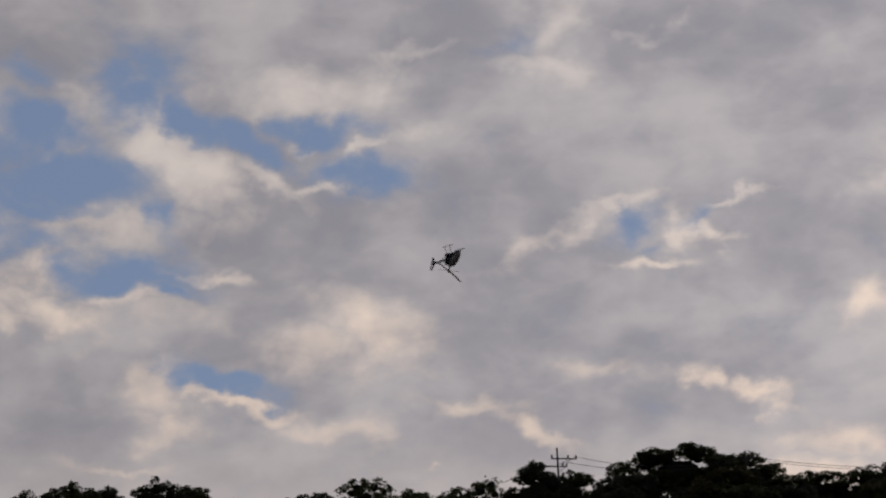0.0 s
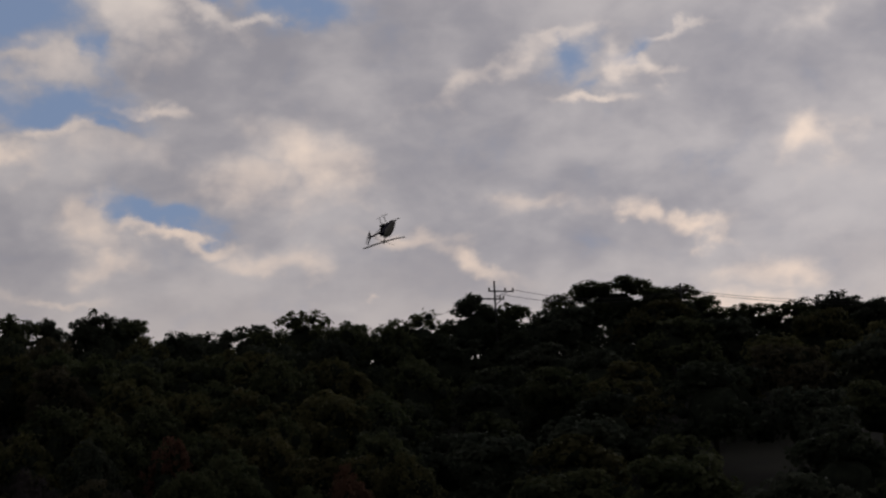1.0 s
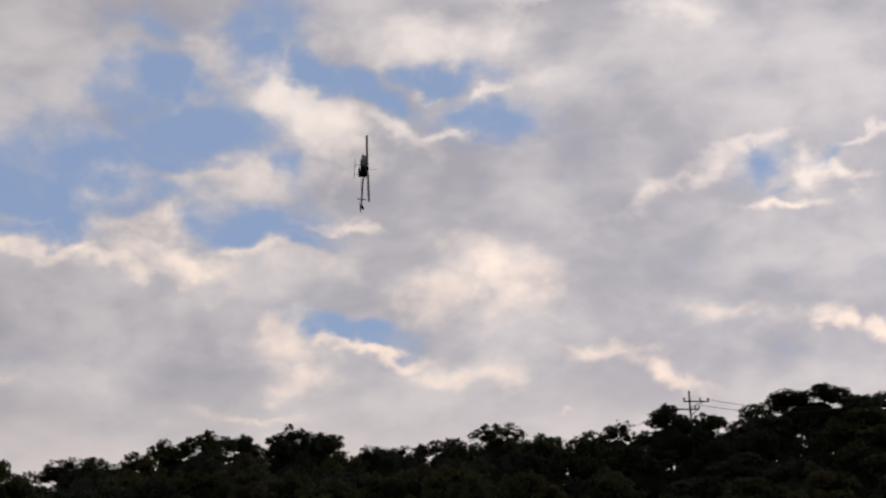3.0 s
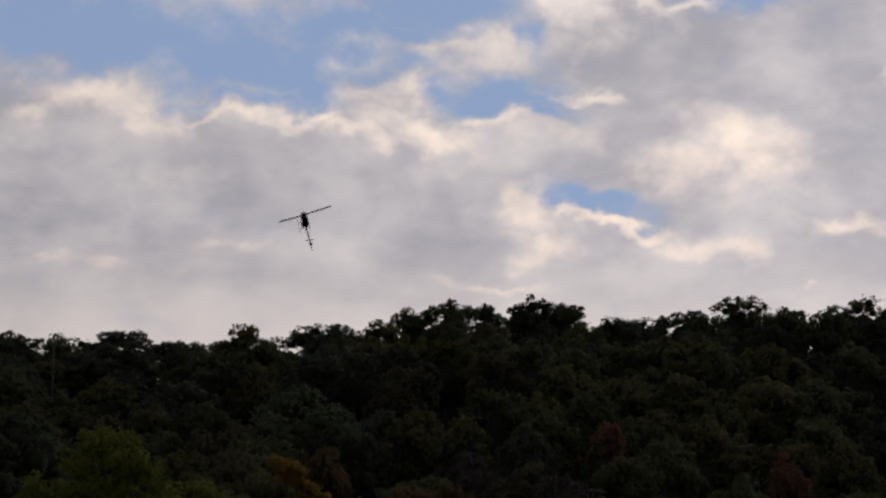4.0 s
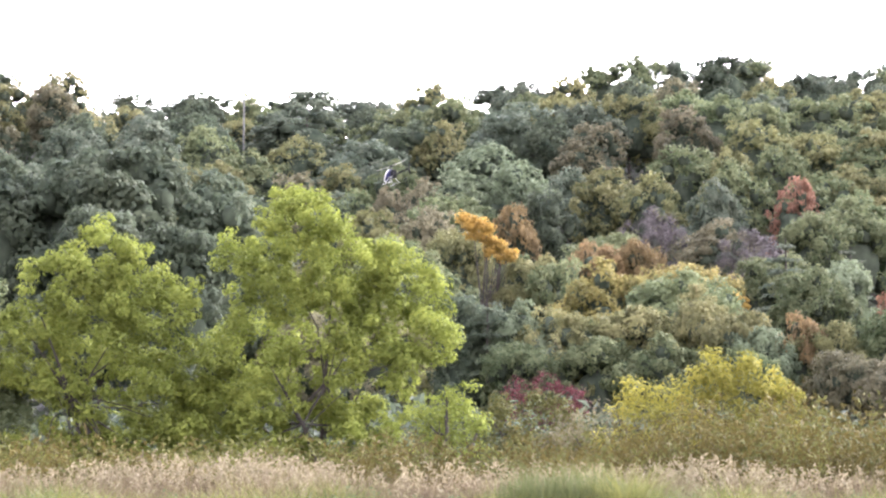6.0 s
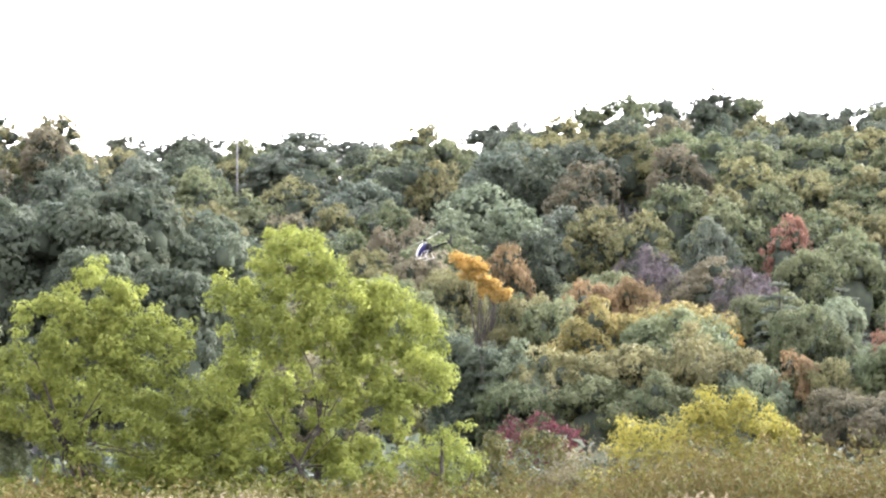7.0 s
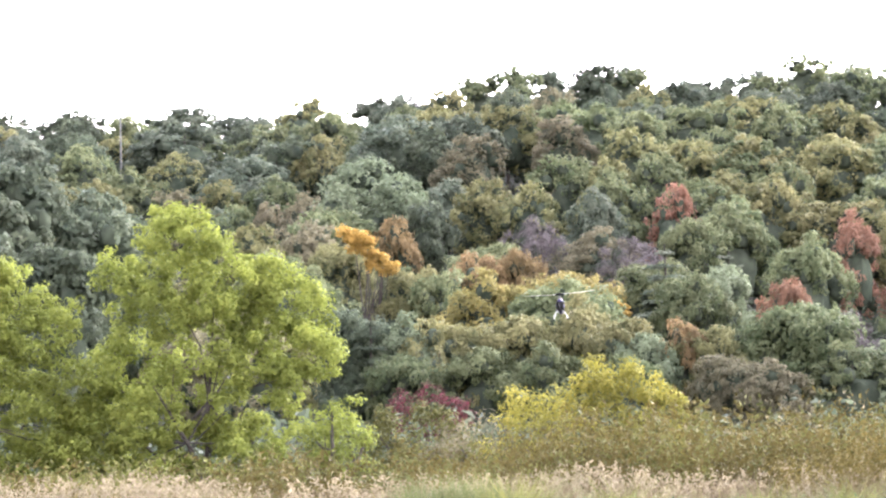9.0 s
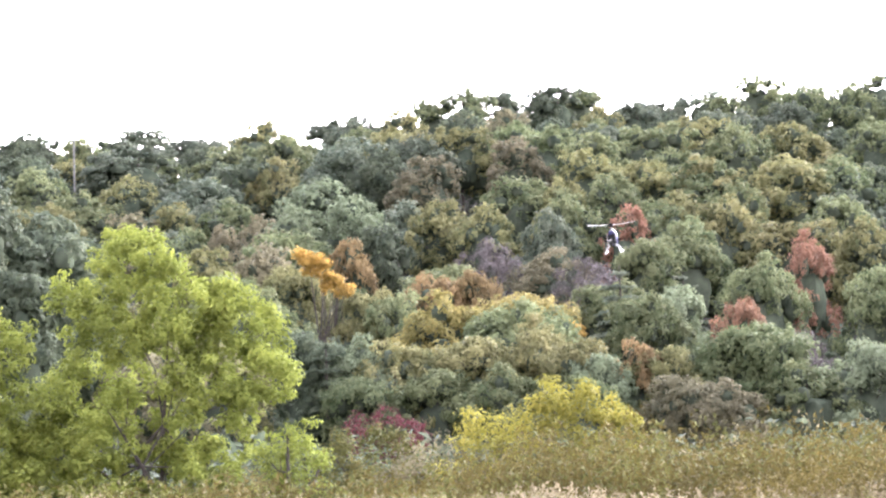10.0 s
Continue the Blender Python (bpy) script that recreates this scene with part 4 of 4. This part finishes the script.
def build_meadow():
    rng = np.random.default_rng(21)

    def field(n, y0, y1):
        y = rng.uniform(y0, y1, n)
        x = rng.uniform(-0.34, 0.34, n) * y
        return x, y

    def lumps(x, y, scale, seed):
        return np.array([noise.noise((a * scale, b * scale, seed)) for a, b in zip(x, y)])

    tx, ty = field(3300, 34.7, 39.2)
    th = (0.55 + 0.75 * lumps(tx, ty, 0.55, 0) + 0.25 * lumps(tx, ty, 1.7, 2)).clip(0.12) * rng.uniform(0.55, 1.4, len(tx))
    k = np.repeat(np.arange(len(tx)), 20)
    x, y = tx[k] + rng.normal(size=len(k)) * 0.07, ty[k] + rng.normal(size=len(k)) * 0.07
    h = th[k] + 0.05
    v, f = blades(rng, x, y, h * 0.9, 0.009, 1.3)
    tagged(new("grass", mesh_from("grass", v, f, GRASS)), "lush green grass along the meadow's edge", "grass", kind="stuff")
    # a tall green tussock, and lesser ones
    a, r = rng.uniform(0, 2 * math.pi, 3400), np.sqrt(rng.random(3400))
    v, f = blades(rng, 1.55 + 1.4 * r * np.cos(a), 36.1 + 0.9 * r * np.sin(a), (1.36 - 0.45 * r ** 2) * rng.uniform(0.7, 1.12, 3400), 0.010, 0.32)
    tagged(new("reed_tussock", mesh_from("reed_tussock", v, f, REED)), "tall green tussock of reed grass", "grass", kind="stuff")
    # leafy herbs among the grass
    n, per = 150, 90
    x, y = field(n, 35.2, 39.0)
    k = np.repeat(np.arange(n), per)
    hh, wide = rng.uniform(0.35, 0.95, n), rng.uniform(0.14, 0.38, n)
    q = unit(rng.normal(size=(n * per, 3)))
    q[:, 2] = np.abs(q[:, 2])
    pos = np.stack([x[k], y[k], np.zeros(n * per)], 1) + q * np.stack([wide[k], wide[k], hh[k]], 1) * (0.6 + 0.45 * rng.random((n * per, 1)))
    v, f = leaf_quads(rng, pos, unit(q + rng.normal(size=(n * per, 3)) * 0.6), 0.085, 0.5)
    tagged(new("meadow_herbs", mesh_from("meadow_herbs", v, f, LEAF["green"])), "leafy green herbs among the meadow grass", "herbs", kind="stuff")
    # tall dry grass with seed plumes
    x, y = field(24000, 38.0, 46.0)
    h = 1.0 + 0.4 * lumps(x, y, 0.4, 3)
    v, f = blades(rng, x, y, h, 0.010, 0.4)
    tagged(new("dry_grass", mesh_from("dry_grass", v, f, STRAW)), "tall dry straw-coloured grass in the meadow", "grass", kind="stuff")
    x, y = field(5200, 38.0, 46.0)
    patch = lumps(x, y, 0.33, 8)
    keep = patch + 0.25 * rng.normal(size=len(x)) > 0.08
    x, y, patch = x[keep], y[keep], patch[keep]
    n, per = len(x), 9
    hh = rng.uniform(0.85, 1.3, n) + 0.5 * np.clip(patch, 0, 1)
    k = np.repeat(np.arange(n), per)
    t = np.tile(np.linspace(0, 1, per), n)
    lean = rng.normal(size=(n, 2)) * 0.11
    pos = np.stack([x[k] + lean[k, 0] * t, y[k] + lean[k, 1] * t, hh[k] - 0.34 + t * 0.34], 1) + rng.normal(size=(n * per, 3)) * 0.03
    v, f = leaf_quads(rng, pos, unit(rng.normal(size=(n * per, 3))), 0.12, 0.3, 0.6)
    tagged(new("seed_plumes", mesh_from("seed_plumes", v, f, PLUME)), "pale beige feathery plumes of tall grass", "grass", kind="stuff")
    # weeds behind, taller towards the yellow shrubs
    x, y = field(4600, 43.0, 56.0)
    n, per = len(x), 20
    hh = 1.1 + 0.6 * lumps(x, y, 0.3, 5) + 0.5 * lumps(x, y, 0.9, 15) + 0.8 * np.clip((x / y) * 7, 0, 1)
    hh = hh * rng.uniform(0.6, 1.3, n)
    k = np.repeat(np.arange(n), per)
    t = rng.random(n * per) ** 0.8
    pos = np.stack([x[k] + rng.normal(size=n * per) * 0.10, y[k] + rng.normal(size=n * per) * 0.10, hh[k] * (0.2 + 0.9 * t)], 1)
    v, f = leaf_quads(rng, pos, unit(rng.normal(size=(n * per, 3)) * np.array([1, 1, 0.5])), 0.17, 0.3, 0.7)
    tagged(new("weeds", mesh_from("weeds", v, f, WEED)), "waist-high ochre and brown weeds before the trees", "weeds", kind="stuff")
    x, y = field(2600, 43.0, 57.0)
    near = lumps(x, y, 0.25, 14) + 0.2 * rng.normal(size=len(x)) > 0.0
    x, y = x[near], y[near]
    n, per = len(x), 22
    hh = (1.3 + 0.5 * lumps(x, y, 0.3, 6) + 0.45 * lumps(x, y, 0.8, 16) + 0.75 * np.clip((x / y) * 7, 0, 1)) * rng.uniform(0.75, 1.25, n)
    k = np.repeat(np.arange(n), per)
    t = rng.random(n * per) ** 0.7
    pos = np.stack([x[k] + rng.normal(size=n * per) * 0.13, y[k] + rng.normal(size=n * per) * 0.13, hh[k] * (0.2 + 0.85 * t)], 1)
    v, f = leaf_quads(rng, pos, unit(rng.normal(size=(n * per, 3)) * np.array([1, 1, 0.6]) + np.array([0, 0, 0.2])), 0.15, 0.35, 0.4)
    tagged(new("green_weeds", mesh_from("green_weeds", v, f, WEED_GREEN)), "leafy olive-green weeds before the trees", "weeds", kind="stuff")
    # nearer goldenrod on the eastern side
    n, per = 420, 22
    x, y = rng.uniform(8.4, 13.5, n), rng.uniform(39.5, 44, n)
    hh = (1.2 + 0.4 * lumps(x, y, 0.6, 9) + 0.15 * np.clip(x - 9, 0, 2)) * rng.uniform(0.7, 1.3, n)
    k = np.repeat(np.arange(n), per)
    t = rng.random(n * per) ** 0.7
    pos = np.stack([x[k] + rng.normal(size=n * per) * 0.09, y[k] + rng.normal(size=n * per) * 0.09, hh[k] * (0.15 + 0.9 * t)], 1)
    v, f = leaf_quads(rng, pos, unit(rng.normal(size=(n * per, 3)) + np.array([0, 0, 0.6])), 0.12, 0.4)
    tagged(new("goldenrod", mesh_from("goldenrod", v, f, WEED)), "tall yellowing goldenrod at the meadow's side", "weeds", kind="stuff")


build_meadow()


# ---------------------------------------------------------------- model helicopter
def lofted(sections, sides=14):
    """A closed skin through oval sections along x: x, centre z, half width, half height."""
    bm = bmesh.new()
    rings = []
    for x, z, w, h in sections:
        rings.append([bm.verts.new((x, w * math.cos(2 * math.pi * k / sides), z + h * math.sin(2 * math.pi * k / sides))) for k in range(sides)])
    for a, b in zip(rings, rings[1:]):
        for k in range(sides):
            bm.faces.new((a[k], a[(k + 1) % sides], b[(k + 1) % sides], b[k]))
    bm.faces.new(rings[0][::-1])
    bm.faces.new(rings[-1])
    return bm


WHITE = plain("white_paint", (0.48, 0.48, 0.49), 0.45, vary=0.04, gloss=0.2)
BLACK = plain("black_carbon_plate", (0.012, 0.012, 0.014), 0.6, vary=0.3, scale=120, gloss=0.05)
NAVY = plain("dark_blue_paint", (0.02, 0.02, 0.07), 0.5, vary=0.1, gloss=0.08)
METAL = plain("dull_aluminium", (0.16, 0.16, 0.17), 0.6, 0.4, vary=0.1, gloss=0.2)
BLADE = plain("pale_grey_blade", (0.42, 0.42, 0.40), 0.6, vary=0.05, gloss=0.1)


def build_helicopter():
    heli = tagged(new("model_helicopter"), "white and dark blue radio-controlled model helicopter in flight", "helicopter")
    part("body", lofted([(-0.06, 0.02, 0.050, 0.070), (0.0, 0.02, 0.072, 0.098), (0.06, 0.005, 0.080, 0.105), (0.13, -0.03, 0.076, 0.098), (0.19, -0.07, 0.064, 0.076), (0.24, -0.105, 0.044, 0.048), (0.27, -0.125, 0.02, 0.022)]), NAVY, heli, "dark blue cabin body")
    part("canopy", lofted([(0.05, 0.055, 0.046, 0.070), (0.11, 0.042, 0.066, 0.088), (0.175, 0.006, 0.068, 0.088), (0.235, -0.040, 0.058, 0.074), (0.285, -0.085, 0.042, 0.050), (0.318, -0.115, 0.02, 0.022)]), WHITE, heli, "glossy white canopy front")
    bm = bmesh.new()
    for s in (-1, 1):
        box(bm, -0.14, 0.10, s * 0.034, s * 0.038, -0.12, 0.09)
    box(bm, -0.10, 0.06, -0.033, 0.033, -0.10, 0.05)
    part("frame", bm, BLACK, heli, "black carbon side frame")
    bm = bmesh.new()
    box(bm, -0.13, -0.035, -0.066, 0.060, -0.10, 0.055)
    box(bm, -0.15, -0.06, -0.05, 0.05, -0.065, -0.02)
    for z in (-0.09, -0.07, 0.0, 0.02, 0.04):
        box(bm, -0.137, -0.03, -0.072, 0.066, z, z + 0.008)
    bmesh.ops.bevel(bm, geom=bm.edges[:], offset=0.003, segments=1, affect="EDGES")
    part("engine", bm, BLACK, heli, "black finned engine block")
    bm = bmesh.new()
    bm_tube(bm, [(-0.15, 0.062, -0.10), (-0.02, 0.072, -0.095), (0.05, 0.070, -0.10)], [0.018, 0.022, 0.012], 10)
    part("muffler", bm, METAL, heli)
    bm = bmesh.new()
    bm_tube(bm, [(-0.10, 0, -0.03), (-0.78, 0, -0.03)], [0.016, 0.015], 10)
    boom = part("tail_boom", bm, BLACK, heli, "thin black tail boom")
    bm = bmesh.new()
    for s in (-1, 1):
        bm_tube(bm, [(-0.10, s * 0.03, -0.11), (-0.52, s * 0.008, -0.035)], [0.005, 0.005], 6)
    part("boom_brace", bm, BLACK, boom)
    bm = bmesh.new()
    prof = [(-0.72, -0.03), (-0.79, 0.09), (-0.84, 0.09), (-0.80, -0.03), (-0.85, -0.16), (-0.81, -0.16)]
    lo = [bm.verts.new((x, -0.022, z)) for x, z in prof]
    hi = [bm.verts.new((x, -0.018, z)) for x, z in prof]
    bm.faces.new(lo)
    bm.faces.new(hi[::-1])
    for i in range(6):
        bm.faces.new((lo[i], hi[i], hi[(i + 1) % 6], lo[(i + 1) % 6]))
    part("tail_fin", bm, BLACK, heli, "black tail fin")
    bm = bmesh.new()
    box(bm, -0.28 - 0.34, -0.26 - 0.34, -0.10, 0.10, -0.035, -0.031)
    part("stabiliser", bm, BLACK, boom)
    for s in (-1, 1):
        bm = bmesh.new()
        bm_tube(bm, [(0.24, s * 0.125, -0.215), (0.20, s * 0.125, -0.235), (-0.16, s * 0.125, -0.235), (-0.19, s * 0.125, -0.23)], [0.005, 0.006, 0.006, 0.005], 8)
        skid = part("skid", bm, WHITE, heli, "white landing skid")
        for x in (0.10, -0.09):
            bm = bmesh.new()
            bm_tube(bm, [(x, s * 0.03, -0.11), (x, s * 0.07, -0.13), (x, s * 0.11, -0.19), (x, s * 0.125, -0.235)], [0.007, 0.006, 0.006, 0.006], 8)
            part("strut", bm, WHITE, skid)
    bm = bmesh.new()
    bm_tube(bm, [(0, 0, 0.05), (0, 0, 0.20)], [0.007, 0.007], 8)
    bm_tube(bm, [(0, 0, 0.105), (0, 0, 0.12)], [0.035, 0.03], 10)
    part("mast", bm, METAL, heli)
    rotor = new("rotor")
    rotor.parent = heli
    bm = bmesh.new()
    box(bm, -0.075, 0.075, -0.014, 0.014, -0.014, 0.014)
    bm_tube(bm, [(0, 0, -0.03), (0, 0, 0.03)], [0.018, 0.014], 10)
    bm_tube(bm, [(0.012, -0.20, 0.0), (0.012, 0.20, 0.0)], [0.003, 0.003], 6)
    part("rotor_hub", bm, BLACK, rotor)
    for s in (-1, 1):
        bm = bmesh.new()
        rings = []
        for u, c in ((0.06, 0.032), (0.12, 0.048), (0.40, 0.048), (0.66, 0.048), (0.68, 0.034)):
            z = 0.022 * (u / 0.68) ** 2
            rings.append([bm.verts.new((s * u, s * y * c, z + dz)) for y, dz in ((-0.4, 0.0), (-0.1, 0.005), (0.6, 0.0), (-0.1, -0.004))])
        for a, b in zip(rings, rings[1:]):
            for k in range(4):
                bm.faces.new((a[k], a[(k + 1) % 4], b[(k + 1) % 4], b[k]))
        bm.faces.new(rings[0][::-1])
        bm.faces.new(rings[-1])
        part("blade", bm, BLADE, rotor, "pale rotor blade")
    tail = new("tail_rotor")
    tail.parent = heli
    bm = bmesh.new()
    bm_tube(bm, [(0, -0.012, 0), (0, 0.03, 0)], [0.012, 0.012], 8)
    part("tail_hub", bm, BLACK, tail)
    for s in (-1, 1):
        bm = bmesh.new()
        box(bm, -0.012, 0.014, 0.018, 0.022, min(s * 0.015, s * 0.12), max(s * 0.015, s * 0.12))
        part("tail_blade", bm, BLACK, tail)
    return heli, rotor, tail


HELI, ROTOR, TAIL_ROTOR = build_helicopter()

HELI_ROWS = [
    (0.00, pose(9.39, 33.14, 12.33, 169.9, 9.2, -78.9)),
    (0.20, pose(9.36, 32.85, 11.55, 171.1, 7.2, -81.0)),
    (0.40, pose(9.31, 32.55, 10.79, 172.6, 5.1, -83.1)),
    (0.50, pose(9.28, 32.61, 10.60, 173.5, 4.3, -84.0)),
    (0.60, pose(9.26, 32.70, 10.31, 172.3, 3.6, -83.5)),
    (0.80, pose(9.23, 32.80, 9.96, 169.9, 2.6, -82.5)),
    (1.00, pose(9.15, 32.88, 9.71, 167.7, 1.7, -81.4)),
    (1.20, pose(9.05, 32.95, 9.52, 169.7, 1.4, -82.2)),
    (1.40, pose(8.94, 33.01, 9.42, 171.9, 1.2, -82.9)),
    (1.50, pose(8.73, 32.57, 9.26, 173.0, 1.1, -83.3)),
    (1.60, pose(8.49, 32.15, 9.07, 173.2, 0.7, -83.4)),
    (1.80, pose(8.34, 32.20, 9.01, 173.8, -0.1, -83.8)),
    (2.00, pose(8.38, 33.20, 9.24, 174.5, -0.8, -84.1)),
    (2.20, pose(8.22, 33.70, 9.49, 177.9, -5.9, -83.5)),
    (2.50, pose(7.96, 34.90, 11.16, -178.7, -20.7, -82.0)),
    (2.70, pose(7.50, 36.01, 12.95, -177.3, -53.5, -77.9)),
    (3.25, pose(4.86, 40.50, 15.01, -162.7, -85.1, -99.9)),
    (3.80, pose(1.38, 45.27, 13.83, -27.8, -64.7, 123.9)),
    (3.90, pose(0.85, 45.96, 13.28, -22.9, -62.5, 118.2)),
    (4.00, pose(0.31, 46.60, 12.81, -18.2, -60.0, 112.4)),
    (4.10, pose(-0.41, 46.74, 12.12, -13.9, -57.5, 108.3)),
    (4.20, pose(-0.82, 47.39, 11.40, -10.9, -54.7, 105.0)),
    (4.30, pose(-1.34, 48.04, 10.62, -8.9, -48.9, 102.8)),
    (4.40, pose(-1.87, 48.67, 9.82, -7.6, -36.0, 100.5)),
    (4.50, pose(-2.23, 49.22, 9.47, -7.4, -23.5, 99.0)),
    (4.60, pose(-2.83, 49.32, 8.62, -5.7, -18.1, 102.5)),
    (4.70, pose(-2.94, 49.38, 8.11, -3.6, -13.0, 105.4)),
    (4.80, pose(-3.25, 49.39, 7.96, 2.8, -8.8, 109.7)),
    (4.90, pose(-3.22, 49.47, 7.41, 9.6, -4.1, 113.6)),
    (5.00, pose(-3.30, 49.50, 7.15, 16.5, 0.2, 117.7)),
    (5.10, pose(-3.46, 49.54, 6.71, 12.8, 1.7, 120.0)),
    (5.20, pose(-3.51, 49.55, 6.52, 9.3, 2.9, 122.2)),
    (5.30, pose(-3.46, 49.57, 6.44, 6.1, 4.1, 124.3)),
    (5.40, pose(-3.32, 49.55, 6.78, 2.9, 4.8, 126.2)),
    (5.50, pose(-2.93, 49.53, 7.19, 0.2, 5.4, 127.9)),
    (5.60, pose(-2.76, 49.49, 7.61, 0.0, 5.1, 127.1)),
    (5.80, pose(-2.31, 48.96, 8.00, 0.0, 4.9, 125.3)),
    (6.00, pose(-2.09, 48.42, 8.32, 0.1, 4.7, 123.9)),
    (6.20, pose(-1.84, 47.91, 8.42, 0.3, 4.7, 122.4)),
    (7.30, pose(-0.65, 44.71, 6.21, 2.5, 8.6, 140.9)),
    (7.50, pose(-0.26, 44.27, 5.56, 3.5, 9.0, 142.1)),
    (7.70, pose(0.42, 43.81, 5.08, 4.3, 9.2, 142.9)),
    (7.90, pose(1.13, 42.80, 5.04, 4.5, 9.0, 143.4)),
    (8.00, pose(1.35, 42.29, 5.12, 4.4, 8.9, 143.9)),
    (8.20, pose(1.91, 40.73, 5.15, 3.2, 5.0, 124.2)),
    (8.40, pose(2.44, 38.69, 4.88, 1.8, 0.8, 104.2)),
    (8.50, pose(2.77, 38.15, 5.04, 1.5, -0.0, 96.3)),
    (8.70, pose(3.14, 37.13, 4.87, 0.9, -0.3, 86.8)),
    (8.80, pose(3.34, 36.62, 4.72, 0.1, -0.1, 84.9)),
    (9.00, pose(3.69, 36.61, 4.41, -1.5, 0.5, 81.5)),
    (9.20, pose(3.91, 35.59, 4.24, 1.8, -1.2, 79.7)),
    (9.40, pose(4.06, 34.55, 4.36, 5.2, -3.3, 78.1)),
    (9.50, pose(4.16, 34.03, 4.45, 6.9, -4.4, 77.2)),
    (9.60, pose(4.27, 33.48, 4.80, 4.8, -5.6, 76.6)),
    (9.70, pose(4.28, 32.43, 5.10, 2.7, -6.9, 76.1)),
    (9.80, pose(4.38, 31.37, 5.36, 0.7, -8.1, 75.4)),
    (9.90, pose(4.58, 31.32, 5.55, -1.4, -9.0, 74.7)),
    (10.00, pose(4.76, 31.32, 5.37, -3.6, -9.2, 74.1)),
]
ROTOR_ROWS = [
    (0.00, pose(0, 0, 0.2, 0, 0, 46)),
    (0.20, pose(0, 0, 0.2, 0, 0, 17)),
    (0.40, pose(0, 0, 0.2, 0, 0, 4)),
    (0.50, pose(0, 0, 0.2, 0, 0, -75)),
    (0.60, pose(0, 0, 0.2, 0, 0, 1)),
    (0.80, pose(0, 0, 0.2, 0, 0, 2)),
    (1.00, pose(0, 0, 0.2, 0, 0, -9)),
    (1.20, pose(0, 0, 0.2, 0, 0, -25)),
    (1.40, pose(0, 0, 0.2, 0, 0, -44)),
    (1.50, pose(0, 0, 0.2, 0, 0, 28)),
    (1.60, pose(0, 0, 0.2, 0, 0, -60)),
    (1.80, pose(0, 0, 0.2, 0, 0, -80)),
    (2.00, pose(0, 0, 0.2, 0, 0, -98)),
    (2.20, pose(0, 0, 0.2, 0, 0, -136)),
    (2.50, pose(0, 0, 0.2, 0, 0, -95)),
    (2.70, pose(0, 0, 0.2, 0, 0, -146)),
    (3.80, pose(0, 0, 0.2, 0, 0, -192)),
    (3.90, pose(0, 0, 0.2, 0, 0, -130)),
    (4.00, pose(0, 0, 0.2, 0, 0, -77)),
    (4.10, pose(0, 0, 0.2, 0, 0, -2)),
    (4.20, pose(0, 0, 0.2, 0, 0, 54)),
    (4.30, pose(0, 0, 0.2, 0, 0, 127)),
    (4.40, pose(0, 0, 0.2, 0, 0, 207)),
    (4.50, pose(0, 0, 0.2, 0, 0, 122)),
    (4.60, pose(0, 0, 0.2, 0, 0, 36)),
    (4.70, pose(0, 0, 0.2, 0, 0, -42)),
    (4.80, pose(0, 0, 0.2, 0, 0, 43)),
    (4.90, pose(0, 0, 0.2, 0, 0, 24)),
    (5.00, pose(0, 0, 0.2, 0, 0, 101)),
    (5.10, pose(0, 0, 0.2, 0, 0, 109)),
    (5.20, pose(0, 0, 0.2, 0, 0, 92)),
    (5.30, pose(0, 0, 0.2, 0, 0, 98)),
    (5.40, pose(0, 0, 0.2, 0, 0, 174)),
    (5.50, pose(0, 0, 0.2, 0, 0, 177)),
    (5.60, pose(0, 0, 0.2, 0, 0, 178)),
    (5.80, pose(0, 0, 0.2, 0, 0, 179)),
    (6.00, pose(0, 0, 0.2, 0, 0, 180)),
    (6.20, pose(0, 0, 0.2, 0, 0, 181)),
    (7.30, pose(0, 0, 0.2, 0, 0, 159)),
    (7.50, pose(0, 0, 0.2, 0, 0, 157)),
    (7.70, pose(0, 0, 0.2, 0, 0, 155)),
    (7.90, pose(0, 0, 0.2, 0, 0, 153)),
    (8.00, pose(0, 0, 0.2, 0, 0, 96)),
    (8.20, pose(0, 0, 0.2, 0, 0, 169)),
    (8.40, pose(0, 0, 0.2, 0, 0, 169)),
    (8.50, pose(0, 0, 0.2, 0, 0, 176)),
    (8.70, pose(0, 0, 0.2, 0, 0, 91)),
    (8.80, pose(0, 0, 0.2, 0, 0, 92)),
    (9.00, pose(0, 0, 0.2, 0, 0, 75)),
    (9.20, pose(0, 0, 0.2, 0, 0, 146)),
    (9.40, pose(0, 0, 0.2, 0, 0, 127)),
    (9.50, pose(0, 0, 0.2, 0, 0, 82)),
    (9.60, pose(0, 0, 0.2, 0, 0, 42)),
    (9.70, pose(0, 0, 0.2, 0, 0, 89)),
    (9.80, pose(0, 0, 0.2, 0, 0, 91)),
    (9.90, pose(0, 0, 0.2, 0, 0, 49)),
    (10.00, pose(0, 0, 0.2, 0, 0, 40)),
]


def motions():
    walk(HELI, HELI_ROWS)
    walk(ROTOR, ROTOR_ROWS)
    walk(TAIL_ROTOR, [(i * 0.1, pose(-0.78, 0, -0.03, 0, (i * 70) % 360, 0)) for i in range(101)])


motions()
